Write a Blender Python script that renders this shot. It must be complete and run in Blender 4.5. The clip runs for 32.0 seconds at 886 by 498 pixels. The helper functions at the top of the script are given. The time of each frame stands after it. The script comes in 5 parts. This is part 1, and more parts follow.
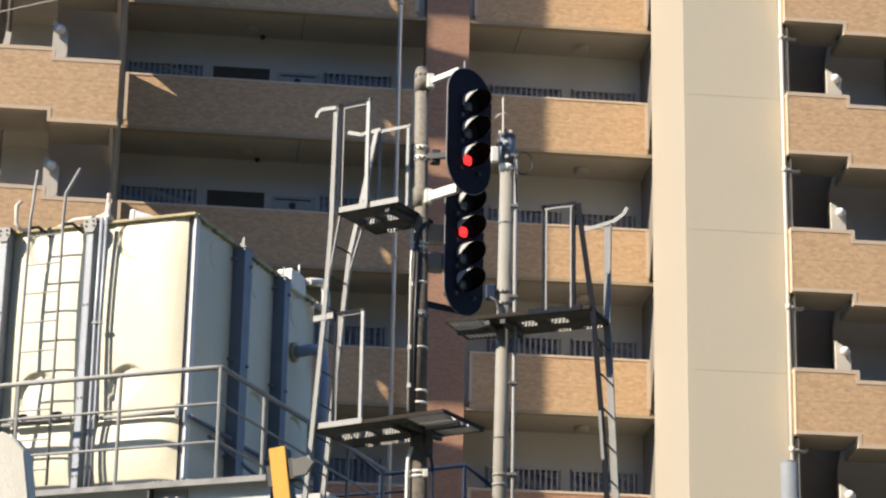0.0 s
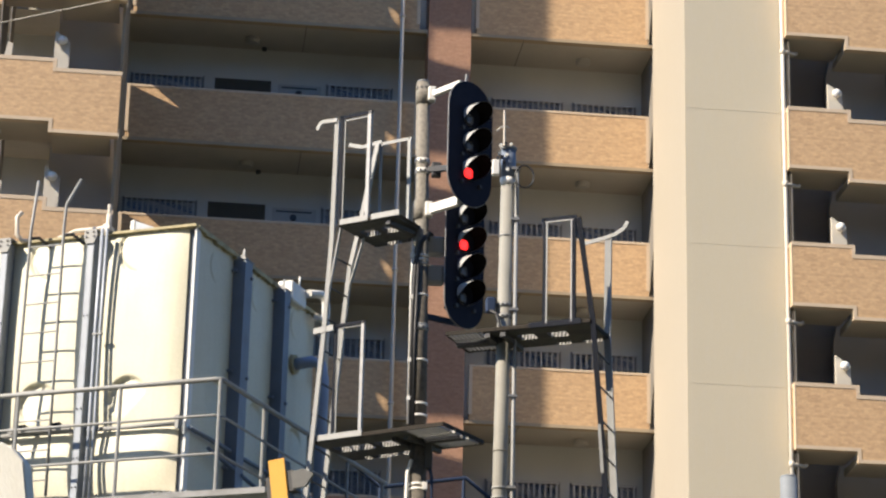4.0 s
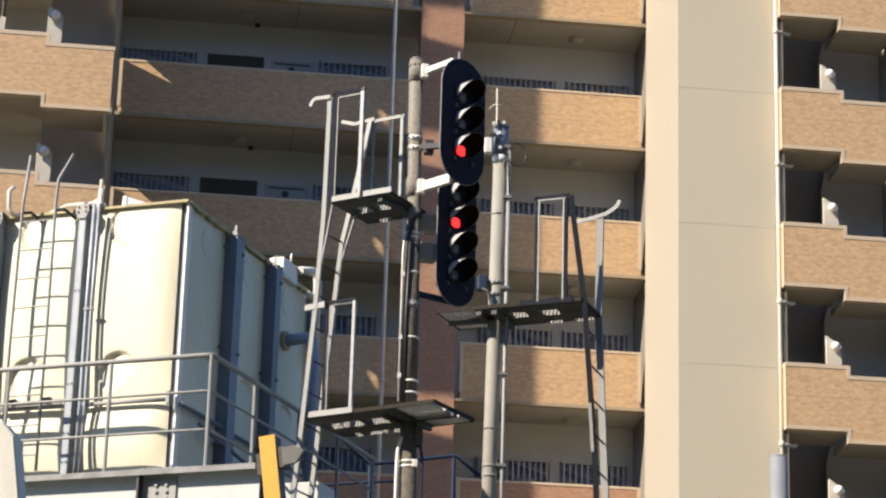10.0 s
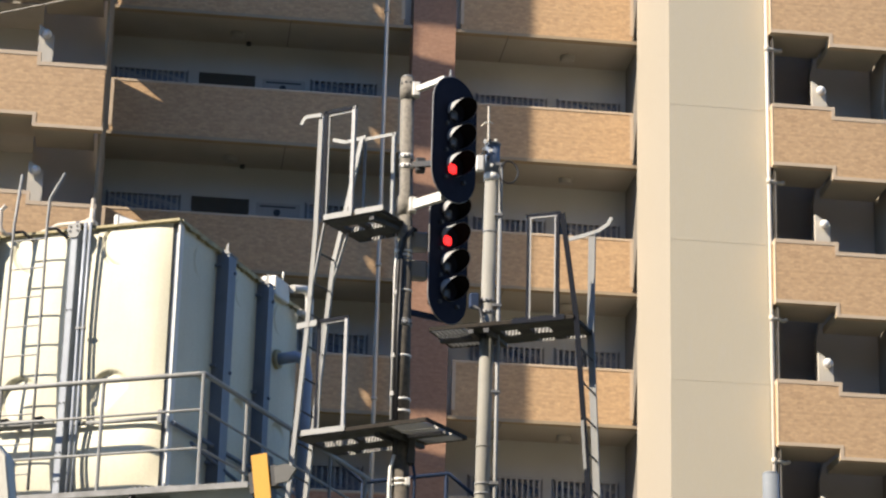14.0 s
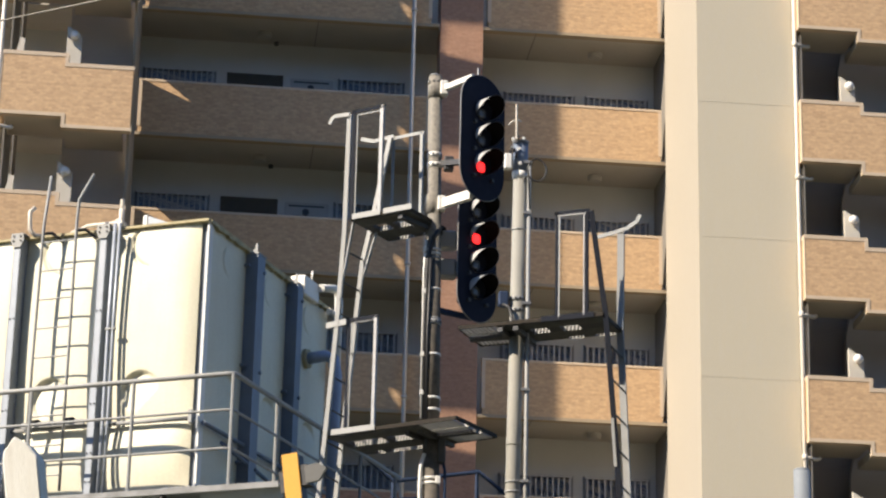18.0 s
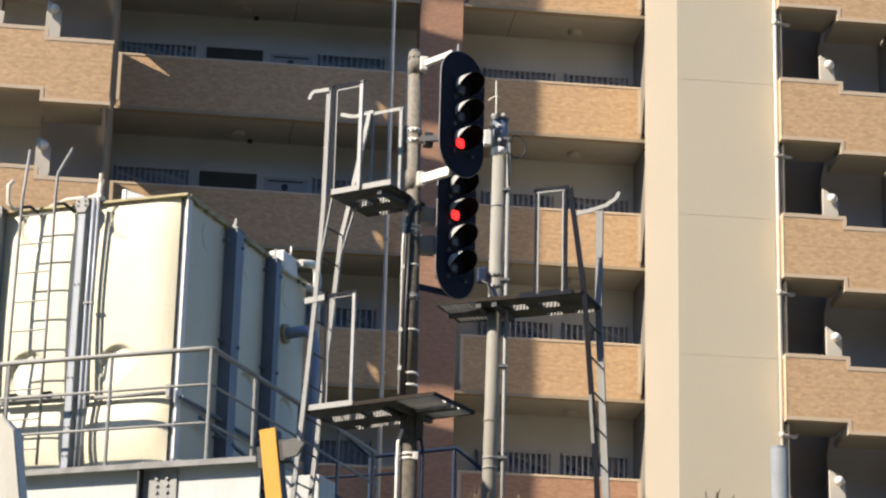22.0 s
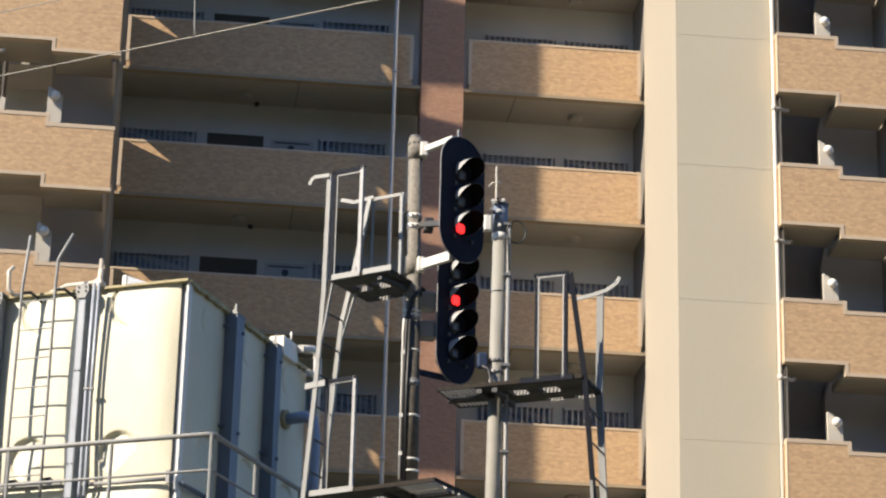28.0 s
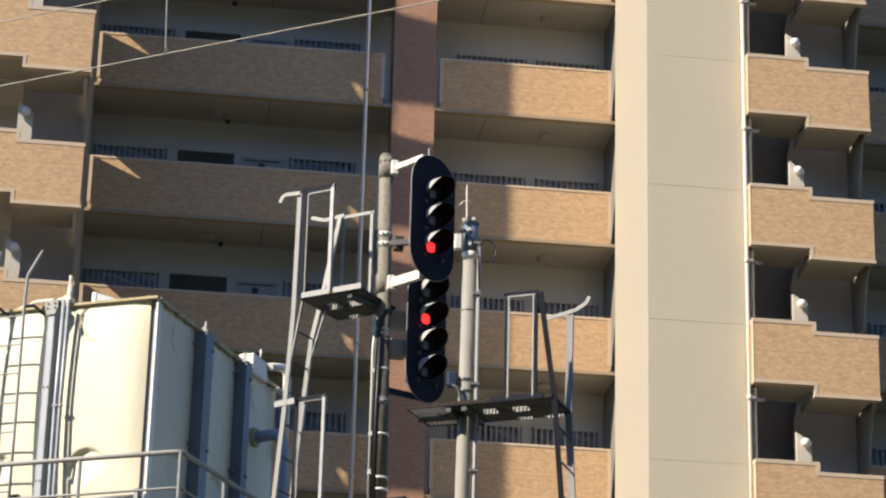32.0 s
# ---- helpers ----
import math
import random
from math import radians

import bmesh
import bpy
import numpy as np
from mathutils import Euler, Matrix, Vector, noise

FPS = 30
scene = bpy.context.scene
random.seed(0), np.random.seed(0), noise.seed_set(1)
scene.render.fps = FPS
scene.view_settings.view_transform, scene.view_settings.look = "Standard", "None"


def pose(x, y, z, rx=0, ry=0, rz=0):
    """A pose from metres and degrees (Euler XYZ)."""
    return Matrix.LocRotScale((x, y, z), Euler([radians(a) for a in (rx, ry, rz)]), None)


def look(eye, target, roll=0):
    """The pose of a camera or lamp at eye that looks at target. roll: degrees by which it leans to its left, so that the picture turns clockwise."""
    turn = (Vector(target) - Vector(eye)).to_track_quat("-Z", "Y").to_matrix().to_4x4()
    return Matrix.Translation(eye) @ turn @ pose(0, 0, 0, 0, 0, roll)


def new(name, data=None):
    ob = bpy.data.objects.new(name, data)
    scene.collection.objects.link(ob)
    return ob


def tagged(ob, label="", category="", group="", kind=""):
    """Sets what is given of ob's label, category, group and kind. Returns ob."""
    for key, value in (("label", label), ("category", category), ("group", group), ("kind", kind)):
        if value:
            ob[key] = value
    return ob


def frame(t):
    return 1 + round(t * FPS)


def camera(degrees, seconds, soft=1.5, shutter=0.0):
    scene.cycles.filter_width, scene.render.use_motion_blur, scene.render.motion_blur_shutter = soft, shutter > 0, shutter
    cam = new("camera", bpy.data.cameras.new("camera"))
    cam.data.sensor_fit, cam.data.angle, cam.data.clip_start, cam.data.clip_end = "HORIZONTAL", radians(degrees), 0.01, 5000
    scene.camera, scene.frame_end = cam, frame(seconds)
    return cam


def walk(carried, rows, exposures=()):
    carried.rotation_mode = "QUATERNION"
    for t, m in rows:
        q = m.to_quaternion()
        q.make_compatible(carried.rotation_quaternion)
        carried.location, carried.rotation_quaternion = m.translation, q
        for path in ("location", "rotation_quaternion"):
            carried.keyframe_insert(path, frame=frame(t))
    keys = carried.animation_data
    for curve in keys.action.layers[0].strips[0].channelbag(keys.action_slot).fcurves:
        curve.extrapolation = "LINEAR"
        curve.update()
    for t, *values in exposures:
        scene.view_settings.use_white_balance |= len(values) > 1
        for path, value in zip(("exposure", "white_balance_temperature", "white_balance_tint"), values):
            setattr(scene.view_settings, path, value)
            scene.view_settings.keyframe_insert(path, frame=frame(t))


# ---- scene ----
cam = camera(19.83, 32.0, soft=2.3)
EYE = Vector((0.0, 0.0, 1.6))


def aim(yaw, pitch, roll):
    """The hand-held camera turns about one standpoint: yaw to the left, pitch up, roll."""
    y, p = radians(yaw), radians(pitch)
    way = Vector((-math.sin(y) * math.cos(p), math.cos(y) * math.cos(p), math.sin(p)))
    return look(EYE, EYE + 20 * way, roll)


TURNS = [
    (0.0, -6.171, 18.664, 1.069),
    (0.5, -6.214, 18.727, 0.993),
    (1.0, -6.189, 18.679, 1.171),
    (1.5, -6.094, 18.719, 1.257),
    (2.0, -6.113, 18.741, 1.239),
    (2.5, -6.096, 18.778, 1.327),
    (3.0, -6.165, 18.914, 1.344),
    (3.5, -6.169, 18.940, 1.340),
    (5.5, -6.062, 19.038, 1.436),
    (6.0, -6.082, 19.052, 1.355),
    (6.5, -5.890, 18.963, 1.463),
    (7.0, -4.822, 18.624, 2.040),
    (7.5, -3.992, 17.801, 2.603),
    (8.0, -4.199, 17.499, 2.646),
    (8.5, -4.584, 17.601, 2.501),
    (9.0, -4.863, 17.717, 2.456),
    (9.5, -5.388, 17.887, 2.122),
    (10.0, -6.361, 18.451, 1.704),
    (10.5, -6.700, 18.631, 1.340),
    (11.0, -6.643, 18.680, 1.331),
    (11.5, -6.521, 18.719, 1.493),
    (12.0, -6.581, 18.700, 1.516),
    (12.5, -6.637, 18.711, 1.524),
    (13.0, -6.613, 18.757, 1.482),
    (13.5, -6.558, 18.864, 1.482),
    (15.5, -6.343, 18.760, 1.252),
    (16.0, -6.130, 18.674, 1.218),
    (16.5, -6.098, 18.700, 1.229),
    (17.0, -5.976, 18.759, 1.308),
    (17.5, -5.893, 18.792, 1.313),
    (18.0, -5.856, 18.811, 1.301),
    (18.5, -5.864, 18.711, 1.324),
    (19.0, -5.850, 18.651, 1.293),
    (19.5, -5.798, 18.559, 1.235),
    (20.0, -5.879, 18.480, 1.178),
    (20.5, -5.984, 18.544, 1.234),
    (21.0, -6.058, 18.478, 1.322),
    (21.5, -6.263, 18.257, 1.361),
    (22.0, -6.373, 18.281, 1.471),
    (22.5, -6.515, 18.538, 1.406),
    (23.0, -6.636, 18.811, 1.268),
    (23.5, -6.691, 19.067, 1.197),
    (24.0, -6.683, 19.278, 1.199),
    (24.5, -6.744, 19.545, 1.243),
    (25.0, -6.848, 19.731, 1.117),
    (25.5, -6.861, 19.822, 1.082),
    (26.0, -6.680, 19.941, 1.205),
    (26.5, -5.755, 20.124, 1.578),
    (28.5, -6.666, 20.253, 1.618),
    (29.0, -6.958, 20.404, 1.891),
    (29.5, -6.881, 20.740, 1.929),
    (30.0, -6.832, 20.873, 1.781),
    (30.5, -6.817, 20.840, 1.617),
    (31.0, -6.907, 20.853, 1.477),
    (31.5, -7.065, 20.799, 1.420),
    (32.0, -7.020, 20.645, 1.488),
]
walk(cam, [(t, aim(yaw, pitch, roll)) for t, yaw, pitch, roll in TURNS], [(0, 0.93), (22, 0.92), (25, 0.89), (29, 0.87), (32, 0.84)])

# ---- world, sun, exposure ----
SUN_WAY = Vector((1.0, 0.42, -0.82)).normalized()
world = bpy.data.worlds.new("world")
scene.world = world
world.use_nodes = True
wn, wl = world.node_tree.nodes, world.node_tree.links
sky = wn.new("ShaderNodeTexSky")
sky.sky_type = "NISHITA"
sky.sun_disc = False
sky.ozone_density, sky.dust_density = 8.0, 0.1
sky.sun_elevation = math.asin(-SUN_WAY.z)
sky.sun_rotation = math.atan2(-SUN_WAY.x, -SUN_WAY.y)
wl.new(sky.outputs[0], wn["Background"].inputs[0])
wn["Background"].inputs[1].default_value = 0.100
sun = new("sun", bpy.data.lights.new("sun", "SUN"))
sun.data.energy, sun.data.angle, sun.data.color = 5.45, radians(0.55), (1.0, 0.868, 0.70)
sun.matrix_world = look((-40, -20, 40), Vector((-40, -20, 40)) + SUN_WAY)


# ---- materials ----
def material(name, base, rough=0.7, metal=0.0, spots=None, scale=6.0, amount=0.35, fine=90.0, bump=0.15, stretch=(1, 1, 1), wear=None):
    """A paint, metal or stone: base colour, a second colour in soft spots, fine grain, relief and optional streaks of wear."""
    m = bpy.data.materials.new(name)
    m.use_nodes = True
    n, l = m.node_tree.nodes, m.node_tree.links
    b = n["Principled BSDF"]
    b.inputs["Roughness"].default_value, b.inputs["Metallic"].default_value = rough, metal
    tc, mp = n.new("ShaderNodeTexCoord"), n.new("ShaderNodeMapping")
    mp.inputs["Scale"].default_value = stretch
    l.new(tc.outputs["Object"], mp.inputs[0])
    big, small = n.new("ShaderNodeTexNoise"), n.new("ShaderNodeTexNoise")
    for t, s, d in ((big, scale, 6), (small, fine, 3)):
        t.inputs["Scale"].default_value, t.inputs["Detail"].default_value = s, d
        l.new(mp.outputs[0], t.inputs["Vector"])
    ramp = n.new("ShaderNodeValToRGB")
    ramp.color_ramp.elements[0].position, ramp.color_ramp.elements[1].position = 0.42, 0.68
    l.new(big.outputs[0], ramp.inputs[0])
    second = spots or tuple(c * 0.72 for c in base)
    mix = n.new("ShaderNodeMix")
    mix.data_type = "RGBA"
    fac = n.new("ShaderNodeMath")
    fac.operation = "MULTIPLY"
    fac.inputs[1].default_value = amount
    l.new(ramp.outputs[0], fac.inputs[0])
    l.new(fac.outputs[0], mix.inputs[0])
    mix.inputs[6].default_value, mix.inputs[7].default_value = (*base, 1), (*second, 1)
    grain = n.new("ShaderNodeMix")
    grain.data_type, grain.blend_type = "RGBA", "MULTIPLY"
    grain.inputs[0].default_value = 0.25
    l.new(mix.outputs[2], grain.inputs[6])
    l.new(small.outputs[0], grain.inputs[7])
    out = grain.outputs[2]
    if wear:
        wv = n.new("ShaderNodeTexNoise")
        wm = n.new("ShaderNodeMapping")
        wm.inputs["Scale"].default_value = (9, 9, 0.7)
        l.new(tc.outputs["Object"], wm.inputs[0])
        l.new(wm.outputs[0], wv.inputs["Vector"])
        wv.inputs["Scale"].default_value, wv.inputs["Detail"].default_value = 2.2, 5
        wr = n.new("ShaderNodeValToRGB")
        wr.color_ramp.elements[0].position, wr.color_ramp.elements[1].position = 0.5, 0.75
        l.new(wv.outputs[0], wr.inputs[0])
        wf = n.new("ShaderNodeMath")
        wf.operation = "MULTIPLY"
        wf.inputs[1].default_value = wear[3]
        l.new(wr.outputs[0], wf.inputs[0])
        w2 = n.new("ShaderNodeMix")
        w2.data_type = "RGBA"
        l.new(wf.outputs[0], w2.inputs[0])
        l.new(out, w2.inputs[6])
        w2.inputs[7].default_value = (*wear[:3], 1)
        out = w2.outputs[2]
    l.new(out, b.inputs["Base Color"])
    bp = n.new("ShaderNodeBump")
    bp.inputs["Strength"].default_value, bp.inputs["Distance"].default_value = bump, 0.01
    l.new(small.outputs[0], bp.inputs["Height"])
    l.new(bp.outputs[0], b.inputs["Normal"])
    return m


def dull(m, level):
    """Take most of the sheen off a paint."""
    m.node_tree.nodes["Principled BSDF"].inputs["Specular IOR Level"].default_value = level
    return m


def tile_material(name, a, c, joint, w=0.13, h=0.05):
    """Small brick-shaped facing tiles with mottled shades and recessed joints, on upright walls that face along y or x."""
    m = bpy.data.materials.new(name)
    m.use_nodes = True
    n, l = m.node_tree.nodes, m.node_tree.links
    b = n["Principled BSDF"]
    b.inputs["Roughness"].default_value = 0.62
    tc = n.new("ShaderNodeTexCoord")
    sep, add, com = n.new("ShaderNodeSeparateXYZ"), n.new("ShaderNodeMath"), n.new("ShaderNodeCombineXYZ")
    l.new(tc.outputs["Object"], sep.inputs[0])
    l.new(sep.outputs[0], add.inputs[0])
    l.new(sep.outputs[1], add.inputs[1])
    l.new(add.outputs[0], com.inputs[0])
    l.new(sep.outputs[2], com.inputs[1])
    br = n.new("ShaderNodeTexBrick")
    br.inputs["Scale"].default_value = 1.0
    br.inputs["Brick Width"].default_value, br.inputs["Row Height"].default_value = w, h
    br.inputs["Mortar Size"].default_value = 0.004
    br.inputs["Bias"].default_value = -0.1
    br.inputs["Color1"].default_value, br.inputs["Color2"].default_value, br.inputs["Mortar"].default_value = (*a, 1), (*c, 1), (*joint, 1)
    l.new(com.outputs[0], br.inputs["Vector"])
    mp, no = n.new("ShaderNodeMapping"), n.new("ShaderNodeTexNoise")
    mp.inputs["Scale"].default_value = (4.6, 6.4, 1)
    l.new(com.outputs[0], mp.inputs[0])
    l.new(mp.outputs[0], no.inputs["Vector"])
    no.inputs["Scale"].default_value, no.inputs["Detail"].default_value, no.inputs["Roughness"].default_value = 2.2, 3, 0.7
    ramp = n.new("ShaderNodeValToRGB")
    ramp.color_ramp.elements[0].position, ramp.color_ramp.elements[1].position = 0.3, 0.72
    ramp.color_ramp.elements[0].color, ramp.color_ramp.elements[1].color = (0.86, 0.855, 0.85, 1), (1.15, 1.145, 1.135, 1)
    l.new(no.outputs[0], ramp.inputs[0])
    mx = n.new("ShaderNodeMix")
    mx.data_type, mx.blend_type = "RGBA", "MULTIPLY"
    mx.inputs[0].default_value = 1.0
    l.new(br.outputs[0], mx.inputs[6])
    l.new(ramp.outputs[0], mx.inputs[7])
    l.new(mx.outputs[2], b.inputs["Base Color"])
    bp = n.new("ShaderNodeBump")
    bp.inputs["Strength"].default_value, bp.inputs["Distance"].default_value = 0.6, 0.006
    bp.invert = True
    l.new(br.outputs[1], bp.inputs["Height"])
    l.new(bp.outputs[0], b.inputs["Normal"])
    return m


def glass_material(name, tint, rough=0.08):
    m = bpy.data.materials.new(name)
    m.use_nodes = True
    b = m.node_tree.nodes["Principled BSDF"]
    b.inputs["Base Color"].default_value = (*tint, 1)
    b.inputs["Roughness"].default_value = rough
    b.inputs["IOR"].default_value = 1.5
    return m


def glow_material(name, colour, strength):
    m = bpy.data.materials.new(name)
    m.use_nodes = True
    b = m.node_tree.nodes["Principled BSDF"]
    b.inputs["Base Color"].default_value = (*colour, 1)
    b.inputs["Emission Color"].default_value = (*colour, 1)
    b.inputs["Emission Strength"].default_value = strength
    return m


TILE = tile_material("facing_tile_tan", (0.55, 0.362, 0.198), (0.43, 0.276, 0.147), (0.47, 0.33, 0.20))
TILE_RED = tile_material("facing_tile_red", (0.43, 0.235, 0.145), (0.335, 0.172, 0.10), (0.33, 0.215, 0.145))
TILE_BROWN = tile_material("facing_tile_brown", (0.37, 0.205, 0.13), (0.31, 0.168, 0.105), (0.31, 0.19, 0.125))
TRIM = material("trim_paint", (0.62, 0.49, 0.35), 0.6, scale=2.5, amount=0.3, fine=60)
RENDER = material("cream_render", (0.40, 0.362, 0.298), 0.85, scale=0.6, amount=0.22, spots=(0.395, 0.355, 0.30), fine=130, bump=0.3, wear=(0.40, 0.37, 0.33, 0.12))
# Front render is coloured lighter to make up for the sun's glancing angle.
RENDER_FRONT = material("textured_render_lightened", (0.575, 0.513, 0.385), 0.95, scale=0.45, amount=0.4, spots=(0.555, 0.495, 0.38), fine=110, bump=0.3, wear=(0.5, 0.48, 0.45, 0.15))
SOFFIT = material("soffit_paint", (0.49, 0.455, 0.395), 0.8, scale=1.2, amount=0.35, fine=50)
WALLP = material("corridor_wall_paint", (0.60, 0.605, 0.575), 0.8, scale=1.0, amount=0.3, fine=80)
WHITEP = material("white_paint", (0.82, 0.80, 0.75), 0.5, scale=5, amount=0.2)
PVC = material("cream_pvc", (0.66, 0.60, 0.51), 0.45, scale=3, amount=0.25)
PVC_GREY = material("grey_pvc", (0.55, 0.53, 0.49), 0.45, scale=3, amount=0.25)
GRILLE = material("window_grille_paint", (0.60, 0.60, 0.585), 0.5, scale=8)
FRAME = material("window_frame_paint", (0.25, 0.25, 0.25), 0.5, metal=0.2, scale=8)
EMBLEM = material("dark_meter_slot", (0.06, 0.065, 0.075), 0.6, scale=8)
# Dark colour also stands in for shade on the stair west walls.
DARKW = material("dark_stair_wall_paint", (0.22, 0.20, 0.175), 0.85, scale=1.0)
STAIRD = material("grey_stair_wall_paint", (0.53, 0.48, 0.405), 0.85, scale=0.9, amount=0.35, fine=80)
LIP = material("tan_slab_edge_paint", (0.40, 0.315, 0.215), 0.8, scale=2.0)
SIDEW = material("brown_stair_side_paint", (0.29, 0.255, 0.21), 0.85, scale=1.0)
BALUSTER = material("cream_balustrade_paint", (0.58, 0.54, 0.46), 0.6, scale=3, amount=0.3)
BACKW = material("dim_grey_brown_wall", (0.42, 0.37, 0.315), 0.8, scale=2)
POST_STEEL = material("dull_blue_grey_post", (0.235, 0.26, 0.285), 0.65, metal=0.1, spots=(0.17, 0.19, 0.21), scale=6, amount=0.6, fine=60)
STEEL_BLUE = material("pale_blue_grey_steel", (0.40, 0.44, 0.50), 0.5, metal=0.3, spots=(0.30, 0.33, 0.38), scale=7, amount=0.6, fine=80)
SKY_BLOCK = material("grey_brown_sky_block", (0.17, 0.155, 0.14), 0.85, scale=0.3, amount=0.4, fine=20)
METER = material("grey_meter_door_paint", (0.47, 0.46, 0.44), 0.5, scale=3, amount=0.3)
# Blue tint stands in for sky reflected in the panes.
GLASS = glass_material("dark_window_glass", (0.14, 0.195, 0.32))
DOOR = material("brown_door_paint", (0.085, 0.072, 0.055), 0.8, scale=4)
GRASS_SOIL = material("grassy_soil", (0.088, 0.085, 0.058), 0.95, spots=(0.07, 0.085, 0.035), scale=1.2, amount=0.8, fine=30, bump=0.8)
GALV = material("galvanised_steel", (0.27, 0.275, 0.285), 0.55, metal=0.35, spots=(0.19, 0.195, 0.205), scale=14, amount=0.6, fine=120, wear=(0.30, 0.27, 0.22, 0.35))
GALV_DARK = material("dark_weathered_steel", (0.055, 0.057, 0.063), 0.65, metal=0.2, spots=(0.085, 0.08, 0.072), scale=12, amount=0.5, fine=120)
EDGE = dull(material("dark_brown_edge", (0.028, 0.024, 0.02), 0.85, spots=(0.05, 0.04, 0.03), scale=20, amount=0.5), 0.2)
PLANK = material("grey_steel_tread", (0.10, 0.102, 0.096), 0.7, metal=0.1, spots=(0.06, 0.06, 0.056), scale=14, amount=0.7, fine=120)
GALV_LIGHT = material("pale_galvanised_steel", (0.285, 0.292, 0.292), 0.6, metal=0.15, spots=(0.24, 0.243, 0.24), scale=10, amount=0.5, fine=100, wear=(0.25, 0.23, 0.19, 0.35))
POLE_DARK = material("grey_weathered_pole", (0.235, 0.215, 0.18), 0.9, spots=(0.13, 0.122, 0.105), scale=30, amount=0.8, fine=110, bump=0.5, wear=(0.30, 0.29, 0.26, 0.4))
POLE_PALE = material("pale_grey_painted_pole", (0.275, 0.27, 0.238), 0.75, spots=(0.225, 0.22, 0.20), scale=5, amount=0.5, fine=70, wear=(0.33, 0.30, 0.25, 0.35))
BLACK = dull(material("matt_black_paint", (0.020, 0.023, 0.038), 0.9, spots=(0.027, 0.030, 0.047), scale=9, amount=0.6, fine=90), 0.12)
LINING = dull(material("dead_black_lining", (0.014, 0.012, 0.013), 0.95, scale=9), 0.0)
LENS_OFF = material("unlit_lens", (0.10, 0.10, 0.105), 0.25, scale=30, amount=0.3)
LENS_RED = glow_material("lit_red_lens", (1.0, 0.03, 0.03), 1.0)
CABLE = material("black_cable", (0.02, 0.02, 0.022), 0.5, scale=10)
PANEL = material("cream_fibreglass", (0.685, 0.662, 0.525), 0.5, spots=(0.63, 0.575, 0.41), scale=1.2, amount=0.6, fine=60, bump=0.12, wear=(0.52, 0.47, 0.34, 0.28))
PANEL_EDGE = material("dirty_cream_flange", (0.46, 0.40, 0.24), 0.8, spots=(0.25, 0.21, 0.12), scale=9, amount=0.8, fine=60, bump=0.4)
RIB = material("galvanised_rib", (0.30, 0.335, 0.385), 0.5, metal=0.15, spots=(0.25, 0.275, 0.32), scale=9, amount=0.5, fine=90)
BEAM = material("pale_painted_beam", (0.485, 0.51, 0.52), 0.5, spots=(0.40, 0.42, 0.425), scale=2.2, amount=0.5, fine=70, wear=(0.40, 0.37, 0.31, 0.3))
FOIL = material("silver_foil_lagging", (0.62, 0.62, 0.60), 0.35, metal=0.7, spots=(0.40, 0.40, 0.39), scale=16, amount=0.6, fine=40, bump=0.6)
YELLOW = material("yellow_paint", (0.68, 0.36, 0.045), 0.5, spots=(0.54, 0.29, 0.05), scale=6, amount=0.4, fine=80)
OLDWOOD = material("whitewashed_old_wood", (0.66, 0.66, 0.62), 0.85, spots=(0.54, 0.53, 0.48), scale=3, amount=0.6, fine=40, stretch=(9, 9, 0.8), bump=0.3, wear=(0.42, 0.38, 0.31, 0.35))
BLUEPIPE = material("blue_grey_lagged_pipe", (0.34, 0.42, 0.58), 0.6, scale=6, amount=0.4)
NAVY_MID = dull(material("blue_grey_painted_steel", (0.024, 0.042, 0.088), 0.75, scale=12), 0.3)
DULL = material("dull_grey_plate", (0.27, 0.275, 0.28), 0.7, spots=(0.10, 0.10, 0.095), scale=6, amount=0.6)
# Near-black steel colour stands in for shadow on rail frames and near stile.
NAVY = dull(material("shade_dark_steel", (0.011, 0.014, 0.023), 0.75, spots=(0.018, 0.018, 0.022), scale=12, amount=0.5), 0.12)
# Darker copy of the rib steel; holds the shade of the tank's side.
RIB_SHADE = material("shade_darkened_rib", (0.17, 0.205, 0.265), 0.5, metal=0.1, spots=(0.13, 0.16, 0.21), scale=5, amount=0.6, fine=90)
POLE_BROWN = material("brown_stained_pole", (0.115, 0.10, 0.08), 0.85, spots=(0.04, 0.036, 0.03), scale=18, amount=0.7, fine=80, bump=0.3)
# Pale colour stands in for sunlight caught by the grating and teeth.
SLAT = material("pale_slat_for_sunlight", (0.47, 0.46, 0.44), 0.6, scale=14, amount=0.5)
REFLECT = material("grey_reflector", (0.14, 0.14, 0.135), 0.4, scale=9)
LEAF = material("leaf_green", (0.05, 0.075, 0.022), 0.6, spots=(0.11, 0.115, 0.04), scale=4, amount=0.7)
STRAW = material("dry_grass_straw", (0.38, 0.30, 0.19), 0.85, spots=(0.26, 0.22, 0.13), scale=6, amount=0.6)
SEED_DARK = material("brown_seed_head", (0.20, 0.16, 0.10), 0.85, spots=(0.08, 0.07, 0.04), scale=6, amount=0.6)
GLOBE_GREY = material("grey_ceiling_lamp", (0.45, 0.43, 0.39), 0.4, scale=5, amount=0.1)
GLOBE = material("opal_lamp_globe", (0.82, 0.80, 0.76), 0.3, scale=5, amount=0.1)
COPPER = material("overhead_wire", (0.21, 0.20, 0.18), 0.5, metal=0.4, scale=20)


